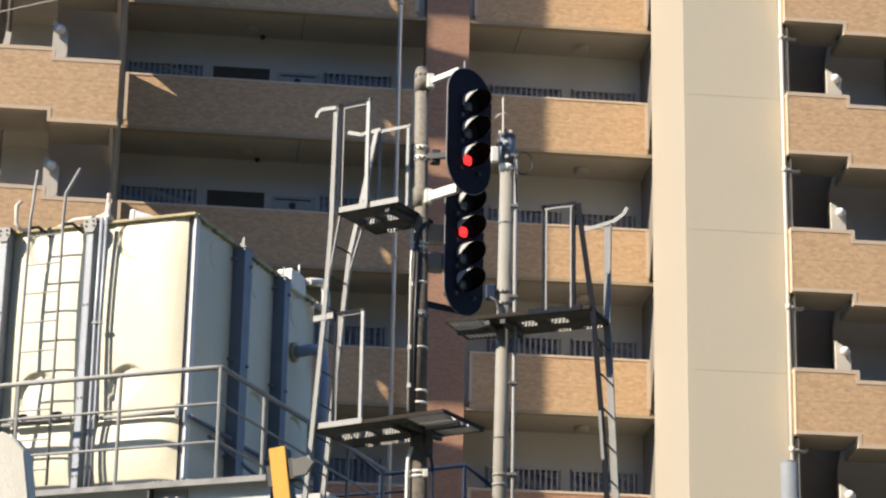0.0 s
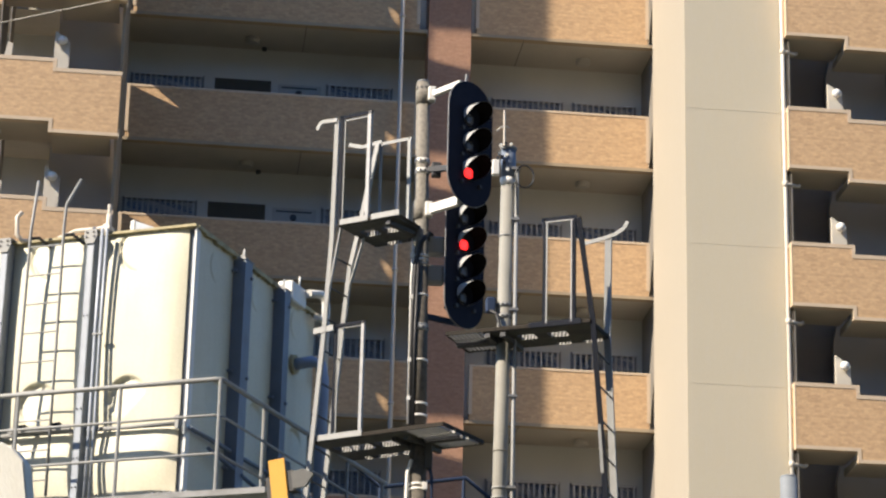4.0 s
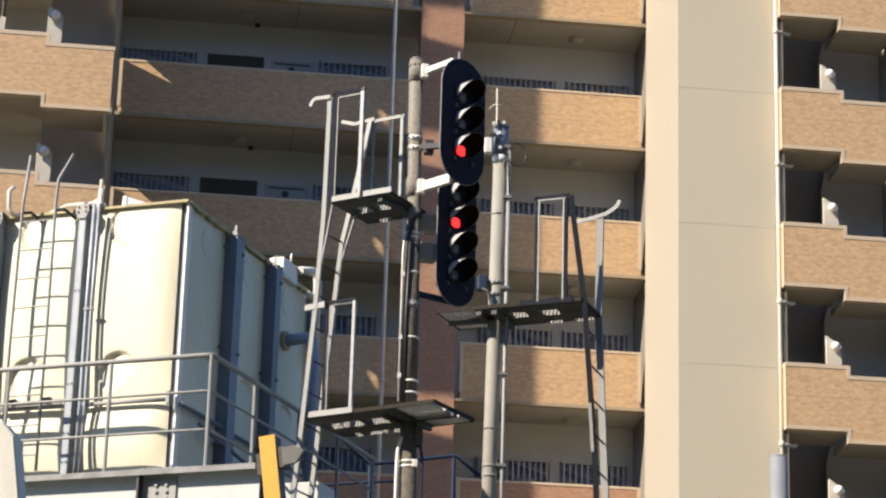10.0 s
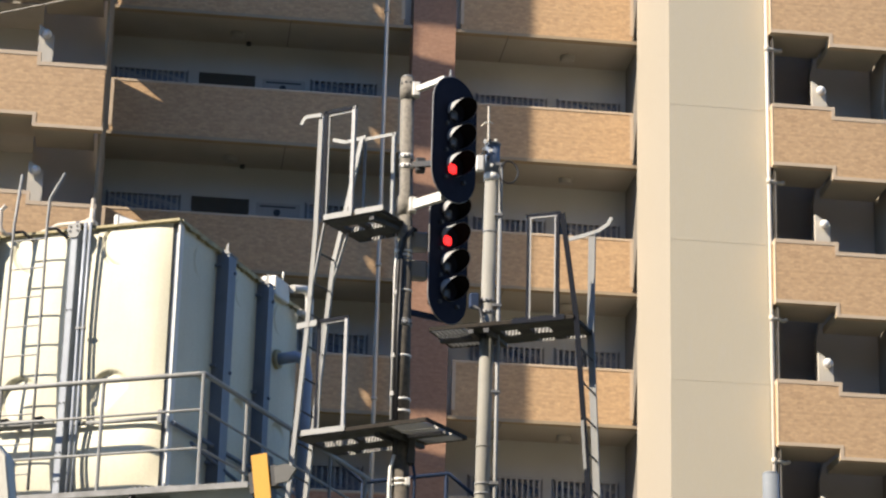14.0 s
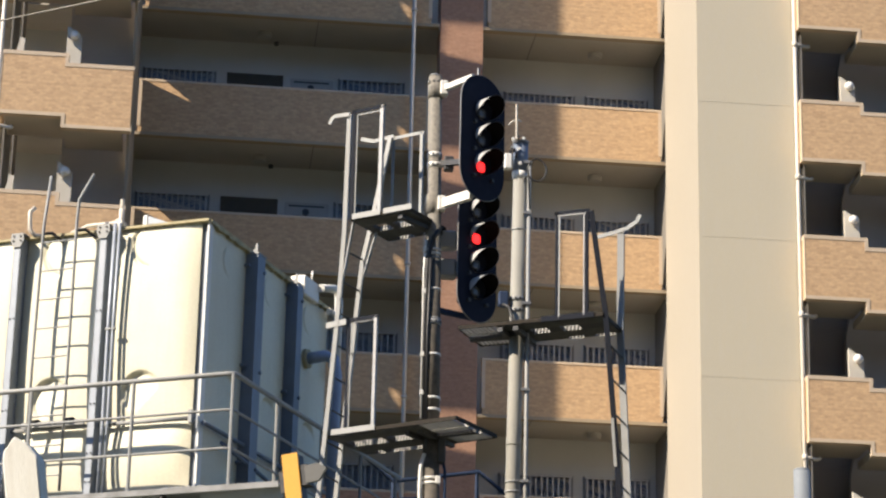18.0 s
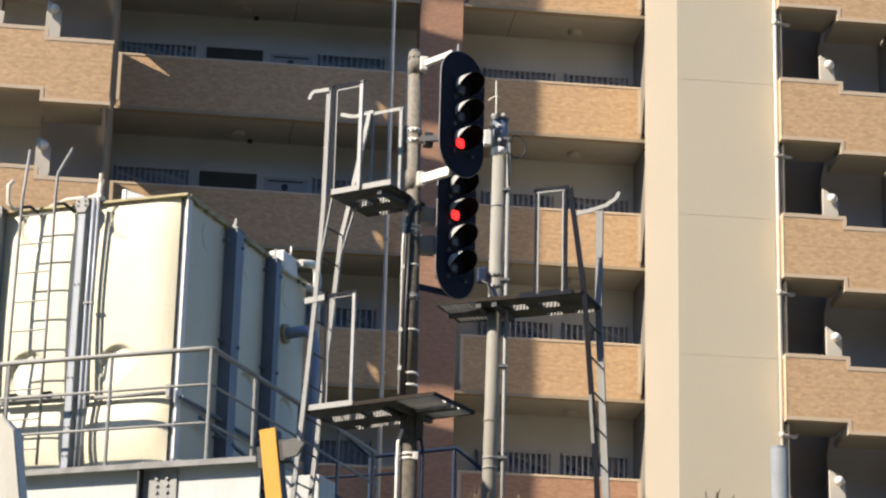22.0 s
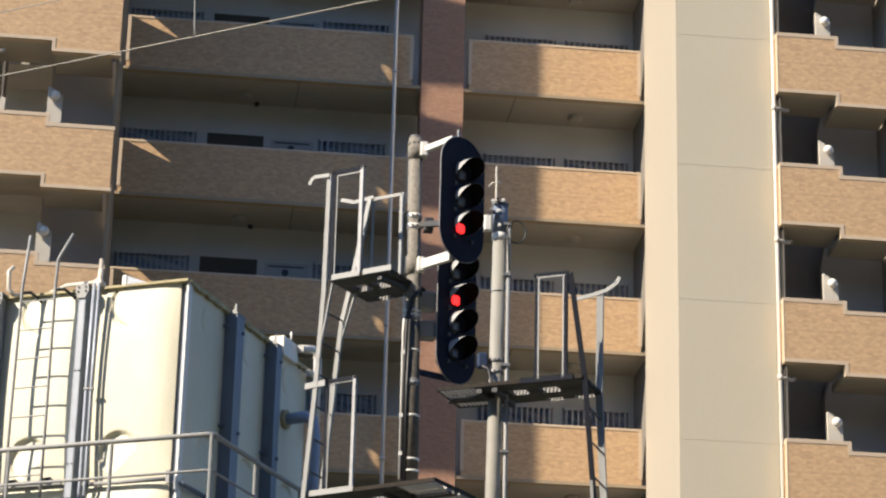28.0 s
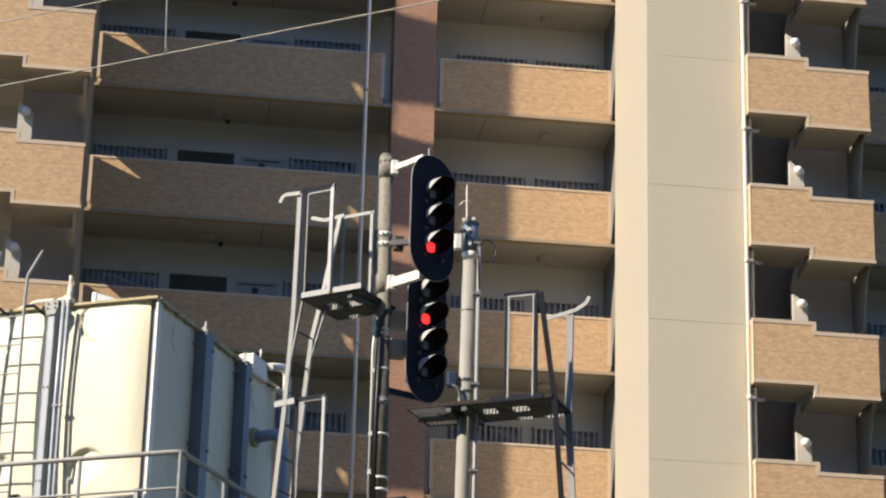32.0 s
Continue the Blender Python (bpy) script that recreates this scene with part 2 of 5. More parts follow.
# ---- mesh helpers ----
def box(bm, x0, x1, y0, y1, z0, z1, bevel=0.0):
    v = [bm.verts.new((x, y, z)) for x in (x0, x1) for y in (y0, y1) for z in (z0, z1)]
    f = [bm.faces.new([v[i] for i in q]) for q in ((0, 1, 3, 2), (4, 6, 7, 5), (0, 4, 5, 1), (2, 3, 7, 6), (0, 2, 6, 4), (1, 5, 7, 3))]
    if bevel:
        bmesh.ops.bevel(bm, geom=list({e for q in f for e in q.edges}), offset=bevel, segments=1, affect="EDGES")
    return bm


def rod(bm, a, b, r, r2=None, n=12, caps=True):
    a, b = Vector(a), Vector(b)
    way = (b - a).normalized()
    side = way.orthogonal().normalized()
    up = way.cross(side)
    rings = []
    for p, rr in ((a, r), (b, r if r2 is None else r2)):
        rings.append([bm.verts.new(p + rr * (math.cos(2 * math.pi * i / n) * side + math.sin(2 * math.pi * i / n) * up)) for i in range(n)])
    for i in range(n):
        f = bm.faces.new((rings[0][i], rings[0][(i + 1) % n], rings[1][(i + 1) % n], rings[1][i]))
        f.smooth = n > 8
    if caps:
        bm.faces.new(rings[0][::-1])
        bm.faces.new(rings[1])
    return bm


def tube(bm, pts, r, n=8):
    """A bent pipe or cable along points."""
    pts = [Vector(p) for p in pts]
    last, side = None, None
    for i, p in enumerate(pts):
        way = (pts[min(i + 1, len(pts) - 1)] - pts[max(i - 1, 0)]).normalized()
        side = way.orthogonal().normalized() if side is None else (side - side.dot(way) * way).normalized()
        up = way.cross(side)
        ring = [bm.verts.new(p + r * (math.cos(2 * math.pi * k / n) * side + math.sin(2 * math.pi * k / n) * up)) for k in range(n)]
        if last:
            for k in range(n):
                bm.faces.new((last[k], last[(k + 1) % n], ring[(k + 1) % n], ring[k])).smooth = True
        else:
            bm.faces.new(ring[::-1])
        last = ring
    bm.faces.new(last)
    return bm


def bar(bm, a, b, w, h, up=(0, 0, 1)):
    """A square bar from a to b, w across and h along up."""
    a, b = Vector(a), Vector(b)
    way = (b - a).normalized()
    side = way.cross(Vector(up))
    side = way.orthogonal().normalized() if side.length < 1e-4 else side.normalized()
    top = side.cross(way).normalized()
    q = []
    for p in (a, b):
        q.append([bm.verts.new(p + sx * w / 2 * side + sz * h / 2 * top) for sx, sz in ((-1, -1), (1, -1), (1, 1), (-1, 1))])
    for i in range(4):
        bm.faces.new((q[0][i], q[0][(i + 1) % 4], q[1][(i + 1) % 4], q[1][i]))
    bm.faces.new(q[0][::-1])
    bm.faces.new(q[1])
    return bm


def angle_bar(bm, a, b, w, t, s1, s2):
    """An L-shaped steel angle from a to b with legs along s1 and s2, w wide and t thick."""
    a, b, s1, s2 = Vector(a), Vector(b), Vector(s1).normalized(), Vector(s2).normalized()
    shape = [(0, 0), (w, 0), (w, t), (t, t), (t, w), (0, w)]
    q = [[bm.verts.new(p + x * s1 + y * s2) for x, y in shape] for p in (a, b)]
    for i in range(6):
        bm.faces.new((q[0][i], q[0][(i + 1) % 6], q[1][(i + 1) % 6], q[1][i]))
    bm.faces.new(q[0][::-1])
    bm.faces.new(q[1])
    bmesh.ops.recalc_face_normals(bm, faces=bm.faces)
    return bm


def prism(bm, outline, way):
    """A flat outline (list of points) pushed along way."""
    way = Vector(way)
    a = [bm.verts.new(p) for p in outline]
    b = [bm.verts.new(Vector(p) + way) for p in outline]
    n = len(a)
    bm.faces.new(a[::-1])
    bm.faces.new(b)
    for i in range(n):
        bm.faces.new((a[i], a[(i + 1) % n], b[(i + 1) % n], b[i]))
    bmesh.ops.recalc_face_normals(bm, faces=bm.faces)
    return bm


def mesh_of(name, bm, mat):
    me = bpy.data.meshes.new(name)
    bm.to_mesh(me)
    bm.free()
    for m in mat if isinstance(mat, (list, tuple)) else (mat,):
        me.materials.append(m)
    return me


def part(name, bm, mat, parent=None, label=""):
    ob = new(name, mesh_of(name, bm, mat))
    ob.parent = parent
    if label:
        tagged(ob, label)
    return ob


def again(ob, parent, x=0.0, y=0.0, z=0.0):
    """The same part once more on shared mesh data, moved, under parent."""
    o = new(ob.name.split(".")[0], ob.data)
    o.parent = parent
    o.location = (x, y, z)
    if "label" in ob:
        o["label"] = ob["label"]
    return o


def B():
    return bmesh.new()


# ---- ground: one sheet with the railway embankment ----
def ground_height(x, y):
    def ramp(v, a, b):
        u = min(1, max(0, (v - a) / (b - a)))
        return u * u * (3 - 2 * u)
    return 3.9 * ramp(y, 3.5, 13.0) * (1 - ramp(y, 32.0, 41.0))


def ground():
    bm = B()
    ys = [-3000, -400, -60, -10, 0, 2] + [3 + i for i in range(40)] + [44, 60, 200, 1000, 3000]
    xs = [-3000, -500, -120] + [-60 + 6 * i for i in range(21)] + [120, 500, 3000]
    grid = [[bm.verts.new((x, y, ground_height(x, y) + (noise.noise((x * 0.4, y * 0.4, 0)) * 0.08 if 3 < y < 42 and abs(x) < 70 else 0))) for x in xs] for y in ys]
    for i in range(len(ys) - 1):
        for j in range(len(xs) - 1):
            bm.faces.new((grid[i][j], grid[i][j + 1], grid[i + 1][j + 1], grid[i + 1][j])).smooth = True
    return tagged(part("ground", bm, GRASS_SOIL), "grassy soil of the railway embankment", "ground", kind="structure")


ground()


def sky_light_blocks():
    """Unseen plain blocks added behind the camera; they close the horizon and cut sky light."""
    for x0, x1, h, d in ((-130, -92, 32, 16), (-90, -52, 44, 20), (-50, -12, 38, 16), (-10, 30, 46, 20), (33, 72, 40, 16), (75, 120, 48, 18)):
        bm = B()
        box(bm, x0, x1, -42 - d, -42, 0, h)
        box(bm, x0 - 0.3, x1 + 0.3, -42.3 - d, -41.7, h, h + 0.5)
        tagged(part("backdrop", bm, SKY_BLOCK), "unseen grey block added behind the camera to cut sky light", "building", kind="structure")


sky_light_blocks()

# ---- apartment building ----
YF, YS, YW, YC = 50.33, 46.51, 51.85, 46.86  # corridor parapets, stair towers, corridor wall, column face
TOP, STOREY = 25.19, 2.9
LEVELS = range(-3, 8)


def parapet(bm_tile, bm_trim, x0, x1, thick=0.16):
    """A tiled balcony parapet with a raised paint-grey frame; top at z = 0, front face at y = 0."""
    box(bm_tile, x0 + 0.02, x1 - 0.02, 0.0, thick, -1.21, -0.03)
    box(bm_trim, x0, x1, -0.012, thick + 0.02, -0.055, 0.0, 0.004)
    box(bm_trim, x0, x0 + 0.075, -0.012, thick + 0.01, -1.08, -0.055)
    box(bm_trim, x1 - 0.075, x1, -0.012, thick + 0.01, -1.08, -0.055)


def corridor_window(w, bars):
    """A corridor window with its upright security bars; top at z = 0, left at x = 0, wall face at y = 0."""
    f, g, p = B(), B(), B()
    h = 1.05
    box(f, -0.03, w + 0.03, -0.03, 0.02, -0.035, 0.03)
    box(f, -0.03, w + 0.03, -0.03, 0.02, -h - 0.03, -h)
    box(f, -0.03, 0.02, -0.03, 0.02, -h, -0.035)
    box(f, w - 0.02, w + 0.03, -0.03, 0.02, -h, -0.035)
    box(f, w / 2 - 0.02, w / 2 + 0.02, -0.015, 0.02, -h, -0.035)
    box(p, 0.02, w - 0.02, 0.0, 0.012, -h, -0.035)
    for i in range(bars):
        x = 0.05 + (w - 0.1) * i / (bars - 1)
        box(g, x - 0.017, x + 0.017, -0.11, -0.088, -h, 0.0)
    box(g, 0, w, -0.115, -0.08, -0.03, 0.005)
    box(g, 0, w, -0.115, -0.08, -h - 0.03, -h)
    return f, g, p


def apartment_building():
    b = new("apartment_building")
    tagged(b, "tan and red tiled apartment block with open access corridors", "building")
    first = {}

    def put(key, make, mat, x=0, y=0, z=0, label="", parent=None):
        if key in first:
            return again(first[key], parent or b, x, y, z)
        ob = part(key.split("/")[0], make(), mat, parent or b, label)
        ob.location = (x, y, z)
        first[key] = ob
        return ob

    spans = (("dark", -1.41, 4.81), ("lit", 6.03, 9.86), ("west", -9.9, -4.05), ("east", 14.62, 20.8), ("easter", 22.0, 25.8))
    for i in LEVELS:
        z = TOP - STOREY * i
        red = i >= 4
        for key, x0, x1 in spans:
            tile, trim = B(), B()
            parapet(tile, trim, x0, x1)
            pp = put(f"parapet/{key}{red}", lambda: tile, TILE_RED if red else TILE, 0, YF, z, "red brick-tiled parapet" if red else "tan brick-tiled parapet")
            put(f"parapet_trim/{key}", lambda: trim, TRIM, 0, 0, 0, "beige painted coping and edge frame", pp)

        def slab():
            bm = B()
            box(bm, -9.95, 26.0, 0.17, YW - YF + 0.05, -1.27, -1.10)
            return bm

        put("corridor_slab", slab, SOFFIT, 0, YF, z, "grey-beige painted concrete floor slab")
        for key, x0, x1 in (("w", -9.95, -4.0), ("d", -1.46, 4.97), ("l", 5.93, 9.98), ("e", 14.58, 20.9), ("f", 21.9, 25.9)):
            put(f"slab_lip/{key}", lambda: box(B(), x0, x1, -0.012, 0.17, -1.275, -1.21), LIP, 0, YF, z, "tan painted slab edge")

        def joint():
            return box(B(), -0.01, 0.01, 0.03, 1.5, -1.276, -1.268)
        for x in (2.35, 7.1):
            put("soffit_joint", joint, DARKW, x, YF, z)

        def wall():
            bm = B()
            box(bm, -9.95, 26.0, 0, 0.2, -1.10, 1.63)
            return bm
        put("corridor_wall", wall, WALLP, 0, YW, z, "grey painted corridor wall")

        def end_wall():
            return box(B(), 0, 0.1, -0.02, YW - YF, -1.10, 1.63)
        for x in (-1.56, 14.46, 11.9):
            put("corridor_end_wall", end_wall, BACKW, x, YF, z, "grey-brown corridor end wall")

        def lamp():
            bm = B()
            rod(bm, (0, 0, 0), (0, 0, -0.09), 0.155, 0.155, 20)
            rod(bm, (0, 0, -0.09), (0, 0, -0.11), 0.155, 0.12, 20)
            return bm
        for x in (1.22, 8.55, -6.0):
            put("ceiling_lamp", lamp, GLOBE_GREY, x, YF + 0.93, z + 1.63, "round pale ceiling lamp")
        for x in (1.5,):
            put("sensor", lambda: rod(B(), (0, 0, 0), (0, 0, -0.07), 0.06, 0.05, 12), GALV_DARK, x, YF + 1.4, z + 1.63, "small dark ceiling fitting")
        for x, w, bars in ((-1.36, 1.55, 13), (2.93, 1.42, 11), (6.62, 1.55, 12), (8.44, 1.38, 11), (-6.6, 1.5, 12), (16.0, 1.5, 12), (18.4, 1.5, 12)):
            made = None
            if f"window/{w}" not in first:
                made = corridor_window(w, bars)
            win = put(f"window/{w}", lambda: made[0], FRAME, x, YW, z + (0.87 if x < 5 else 0.81), "barred corridor window")
            tagged(put(f"security_grille/{w}", lambda: made[1], GRILLE, 0, 0, 0, "grey upright security bars", win), kind="stuff")
            put(f"pane/{w}", lambda: made[2], GLASS, 0, 0, 0, "", win)

        def door():
            bm = B()
            box(bm, 0, 1.24, -0.01, 0.03, -2.0, 0.0)
            box(bm, 0.10, 1.14, 0.0, 0.02, -1.9, -0.08)
            return bm
        put("entrance_recess", door, DOOR, 0.45, YW - 0.004, z + 0.89, "dark brown entrance door")

        def board():
            bm = B()
            box(bm, 0, 0.95, -0.02, 0.02, -1.3, 0.0, 0.005)
            return bm
        bd = put("meter_door", board, METER, 1.85, YW, z + 0.84, "pale meter cupboard door")
        put("slot", lambda: box(B(), 0.08, 0.85, -0.027, -0.018, -0.10, -0.065), EMBLEM, 0, 0, 0, "", bd)
        put("knob", lambda: rod(B(), (0.45, -0.05, -0.22), (0.45, -0.02, -0.22), 0.075, 0.075, 14), EMBLEM, 0, 0, 0, "", bd)

    # pillars and the tall column
    zlo, zhi = 0.0, TOP + 3 * STOREY + 2.4
    part("pillar", box(B(), 5.0, 5.93, YF - 0.03, YF + 0.6, zlo, zhi), TILE_BROWN, b, "red-brown brick-tiled pillar")
    part("pillar", box(B(), 20.95, 21.85, YF - 0.03, YF + 0.6, zlo, zhi), TILE_BROWN, b, "red-brown brick-tiled pillar")
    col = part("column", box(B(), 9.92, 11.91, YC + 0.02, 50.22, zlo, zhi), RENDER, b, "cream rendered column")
    # Lighter than the column's side: missing sunlight is put into the colour.
    face = part("column_face", box(B(), 9.922, 11.91, YC, YC + 0.02, zlo, zhi), RENDER_FRONT, col, "grey textured render face, lightened for weak sun")
    for i in LEVELS:
        part("joint", box(B(), 9.925, 11.905, YC - 0.003, YC + 0.01, TOP - STOREY * i - 1.168, TOP - STOREY * i - 1.16), RENDER_FRONT, col)
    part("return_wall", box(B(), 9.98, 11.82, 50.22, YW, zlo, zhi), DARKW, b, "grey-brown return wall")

    # stair towers: stepped parapets, white balustrade ends with globe lamps
    for ox in (-15.96, 0.0):
        for i in LEVELS:
            z = TOP - STOREY * i - 1.18

            def panel():
                bm = B()
                prism(bm, [(11.985, 0, 0), (13.21, 0, 0), (13.21, 0, -0.2), (14.53, 0, -0.2), (14.53, 0, -1.47), (13.23, 0, -1.47), (13.23, 0, -1.24), (11.985, 0, -1.24)][::-1], (0, 0.16, 0))
                box(bm, 11.985, 12.2, 0.16, 0.9, -1.24, 0.0)
                return bm
            red = i >= 4
            pn = put(f"stair_parapet/{red}", panel, TILE_RED if red else TILE, ox, YS, z, "stepped tan brick-tiled stair parapet")

            def coping():
                bm = prism(B(), [(11.965, -0.009, 0.045), (13.265, -0.009, 0.045), (13.265, -0.009, -0.155), (14.55, -0.009, -0.155), (14.55, -0.009, -0.235), (13.19, -0.009, -0.235), (13.19, -0.009, -0.035), (11.965, -0.009, -0.035)], (0, 0.2, 0))
                return bm
            put("coping", coping, TRIM, 0, 0, 0, "beige painted coping", pn)
            put("edge_strip", lambda: box(B(), 11.967, 11.984, -0.006, 0.12, -1.22, -0.035), TRIM, 0, 0, 0, "beige painted edge strip", pn)
            put("side_coping", lambda: box(B(), 11.97, 12.22, 0.19, 0.92, -0.01, 0.045), TRIM, 0, 0, 0, "beige painted coping", pn)

            def sill():
                return prism(B(), [(11.965, -0.009, -1.22), (13.26, -0.009, -1.22), (13.26, -0.009, -1.45), (14.55, -0.009, -1.45), (14.55, -0.009, -1.52), (13.19, -0.009, -1.52), (13.19, -0.009, -1.29), (11.965, -0.009, -1.29)], (0, 0.18, 0))
            put("drip_edge", sill, TRIM, 0, 0, 0, "beige painted drip edge", pn)

            def landing():
                bm = B()
                box(bm, 12.06, 13.24, 0.16, 1.2, -1.28, -1.15)
                box(bm, 13.24, 14.38, 0.16, 1.2, -1.50, -1.35)
                return bm
            put("landing", landing, STAIRD, ox, YS, z, "grey-beige stair landing")

            def stairwall():
                left = 13.17 if ox else 13.3
                return prism(B(), [(13.17, 0, -0.75), (14.466, 0, -0.95), (14.466, 0, 1.9), (left, 0, 1.9), (13.17, 0, 1.35)], (0, 0.14, 0))
            put(f"stair_wall/{bool(ox)}", stairwall, STAIRD, ox, YS + 1.5, z, "grey painted stair wall")

            def outer_side():
                """The tower's side wall; openings beside the stair flights slope to place sunlight patches."""
                bm = B()

                def strip(y0, y1, lo0, lo1, hi0, hi1):
                    if hi0 - lo0 > 0.005 or hi1 - lo1 > 0.005:
                        prism(bm, [(14.47, y0, lo0), (14.47, y1, lo1), (14.47, y1, hi1), (14.47, y0, hi0)], (0.05, 0, 0))
                front = ((0.16, -0.2, 1.43), (0.45, -0.25, 1.25), (0.74, -0.72, 0.35), (1.13, -1.3, -0.3), (1.28, -1.12, -0.70), (1.42, -1.0, -0.72), (1.47, -0.9, -0.78))
                for (y0, l0, t0), (y1, l1, t1) in zip(front, front[1:]):
                    strip(y0, y1, -1.47, -1.47, l0, l1)
                    strip(y0, y1, t0, t1, 1.43, 1.43)
                strip(1.47, 3.29, -1.47, -1.47, 1.43, 1.43)
                strip(3.29, 3.567, -1.47, -1.47, -1.22, -1.47)
                strip(3.29, 3.567, -1.22, -1.22, 1.43, 1.43)
                strip(3.567, 3.745, -1.22, -1.22, 1.43, 1.27)
                bmesh.ops.remove_doubles(bm, verts=bm.verts, dist=0.001)
                return bm
            put("stair_side_wall", outer_side, SIDEW, ox, YS, z, "grey-brown stair side wall, gaps set for sunlight")

            # Wall lengths block stray sun; the dark colour subdues their sunlit front ends.
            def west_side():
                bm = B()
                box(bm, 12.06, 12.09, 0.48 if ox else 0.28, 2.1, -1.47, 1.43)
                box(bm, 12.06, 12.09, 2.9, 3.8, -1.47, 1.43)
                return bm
            put(f"stair_west_wall/{bool(ox)}", west_side, DARKW, ox, YS, z, "grey-brown stair side wall, gaps set for sunlight")

            def white():
                bm = B()
                prism(bm, [(12.90, 0, -1.15), (13.20, 0, -1.15), (13.20, 0, 0.53), (12.90, 0, 0.74)], (0, 0.1, 0))
                return bm
            wb = put("balustrade_end", white, BALUSTER, ox + (0.25 if ox else 0.0), YS + (0.72 if ox else 0.35), z + (0.2 if ox else 0.0), "white sloped balustrade end")

            def globe():
                bm = B()
                bmesh.ops.create_uvsphere(bm, u_segments=14, v_segments=10, radius=0.095, matrix=Matrix.Translation((13.06, -0.10, 0.5)))
                for f in bm.faces:
                    f.smooth = True
                rod(bm, (13.06, -0.06, 0.52), (13.06, 0.01, 0.52), 0.06, 0.07, 12)
                return bm
            put("globe_lamp", globe, GLOBE, 0, 0, 0, "white globe wall lamp", wb)

            if ox and i in (1, 2, 3):
                put("stair_rail_end", lambda: prism(B(), [(12.17, 0, -0.02), (12.26, 0, 0.46), (12.36, 0, 0.43), (12.33, 0, -0.02)], (0, 0.08, 0)), BALUSTER, ox, YS + 0.3, z, "cream slanted stair rail end")
            # Added wall close behind the opening: it catches light, so less is black.
            if not ox:
                put("stair_fill_wall", lambda: box(B(), 12.1, 14.4, 1.9, 2.0, -1.3, 1.6), BACKW, ox, YS, z, "grey-brown wall added to brighten the stair opening")
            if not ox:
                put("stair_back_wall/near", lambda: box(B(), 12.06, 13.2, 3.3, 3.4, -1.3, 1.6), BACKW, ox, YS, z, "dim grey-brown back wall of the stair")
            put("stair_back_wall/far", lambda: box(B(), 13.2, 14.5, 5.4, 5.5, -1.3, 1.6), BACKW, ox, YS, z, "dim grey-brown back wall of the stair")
    part("roof", box(B(), -10, 26, YS - 0.1, YW + 9, zhi, zhi + 0.5), RENDER, b, "flat concrete roof")
    part("rear_wall", box(B(), -10, 26, YW + 8.6, YW + 8.9, 0, zhi), RENDER, b)
    part("side_wall", box(B(), -10.2, -10.0, YF, YW + 8.9, 0, zhi), RENDER, b)
    part("side_wall", box(B(), 26.0, 26.2, YF, YW + 8.9, 0, zhi), RENDER, b)

    # rain pipes
    for x, y, mat, lab in ((4.41, YF - 0.13, PVC_GREY, "grey plastic rain pipe"), (11.95, YS + 0.29, PVC, "cream plastic rain pipe"), (-4.035, YS + 0.03, PVC, "cream plastic rain pipe")):
        p = part("rain_pipe", rod(B(), (x, y, zlo), (x, y, zhi), 0.045, None, 14), mat, b, lab)
        for i in LEVELS:
            z = TOP - STOREY * i
            bm = B()
            if y > YF - 1:
                rod(bm, (x, y, z - 1.0), (x, y, z - 0.94), 0.066, None, 12)
                box(bm, x - 0.03, x + 0.03, y, YF, z - 0.99, z - 0.95)
            else:
                reach = 0.33
                tube(bm, [(x, y, z - 2.72), (x + 0.06, y, z - 2.72), (x + reach - 0.06, y + 0.08, z - 2.73), (x + reach, y + 0.14, z - 2.68)], 0.04)
                rod(bm, (x, y, z - 2.78), (x, y, z - 2.66), 0.054, None, 12)
            part("pipe_branch", bm, mat, p)
    return b


apartment_building()


# ---- water tank on its steel platform ----
SITE = pose(0.0934, 22.5, 0, 0, 0, -26.5)  # local x along the tank's front, y into its depth
Z_BASE, Z_TOP = 6.90, 9.45


def at_site(ob, m=SITE):
    ob.matrix_world = m
    return ob


def tank_panel(x0, x1, dishes, swell=1.0):
    """One bowed fibreglass panel, front face at y = 0, with round dished hollows."""
    bm = B()
    nx, nz = max(20, int((x1 - x0) / 0.014)), 170
    rows = []
    for k in range(nz + 1):
        z = Z_BASE + (Z_TOP - Z_BASE) * k / nz
        row = []
        for j in range(nx + 1):
            s = j / nx
            x = x0 + (x1 - x0) * s
            u = (z - 7.53) / (Z_TOP - 7.53) if z > 7.53 else (7.53 - z) / (7.53 - Z_BASE)
            d = -swell * (0.018 + 0.034 * math.sin(math.pi * u) ** 0.8) * (1 - abs(2 * s - 1) ** 4)
            for cx, cz, r in dishes:
                q = math.hypot(x - cx, z - cz) / r
                if cz > 8.5:
                    d += 0.026 * math.exp(-((q - 0.92) / 0.05) ** 2) * min(1, max(0, 1.8 * (cx - x) / r - 0.45 - 0.35 * (z - cz) / r))
                    continue
                u = min(1, max(0, (1.0 - q) / 0.14))
                way = (-0.7 * (x - cx) + (0.7 if cz < 8.5 else -0.35) * (z - cz)) / r
                d += 0.05 * u * u * (3 - 2 * u) * min(1, max(0, 0.4 + 0.7 * way))
            row.append(bm.verts.new((x, d, z)))
        rows.append(row)
    for k in range(nz):
        for j in range(nx):
            bm.faces.new((rows[k][j], rows[k][j + 1], rows[k + 1][j + 1], rows[k + 1][j])).smooth = True
    return bm


def moss_edge():
    """The side rim: a thin flange whose lower lip is ragged with moss."""
    bm, rnd = B(), random.Random(4)
    for k in range(110):
        y0, y1 = 2.86 * k / 110, 2.86 * (k + 1) / 110
        box(bm, 0.0, 0.045, y0, y1, Z_TOP - 0.02 - rnd.uniform(0.0, 0.025), Z_TOP + 0.012)
    return bm


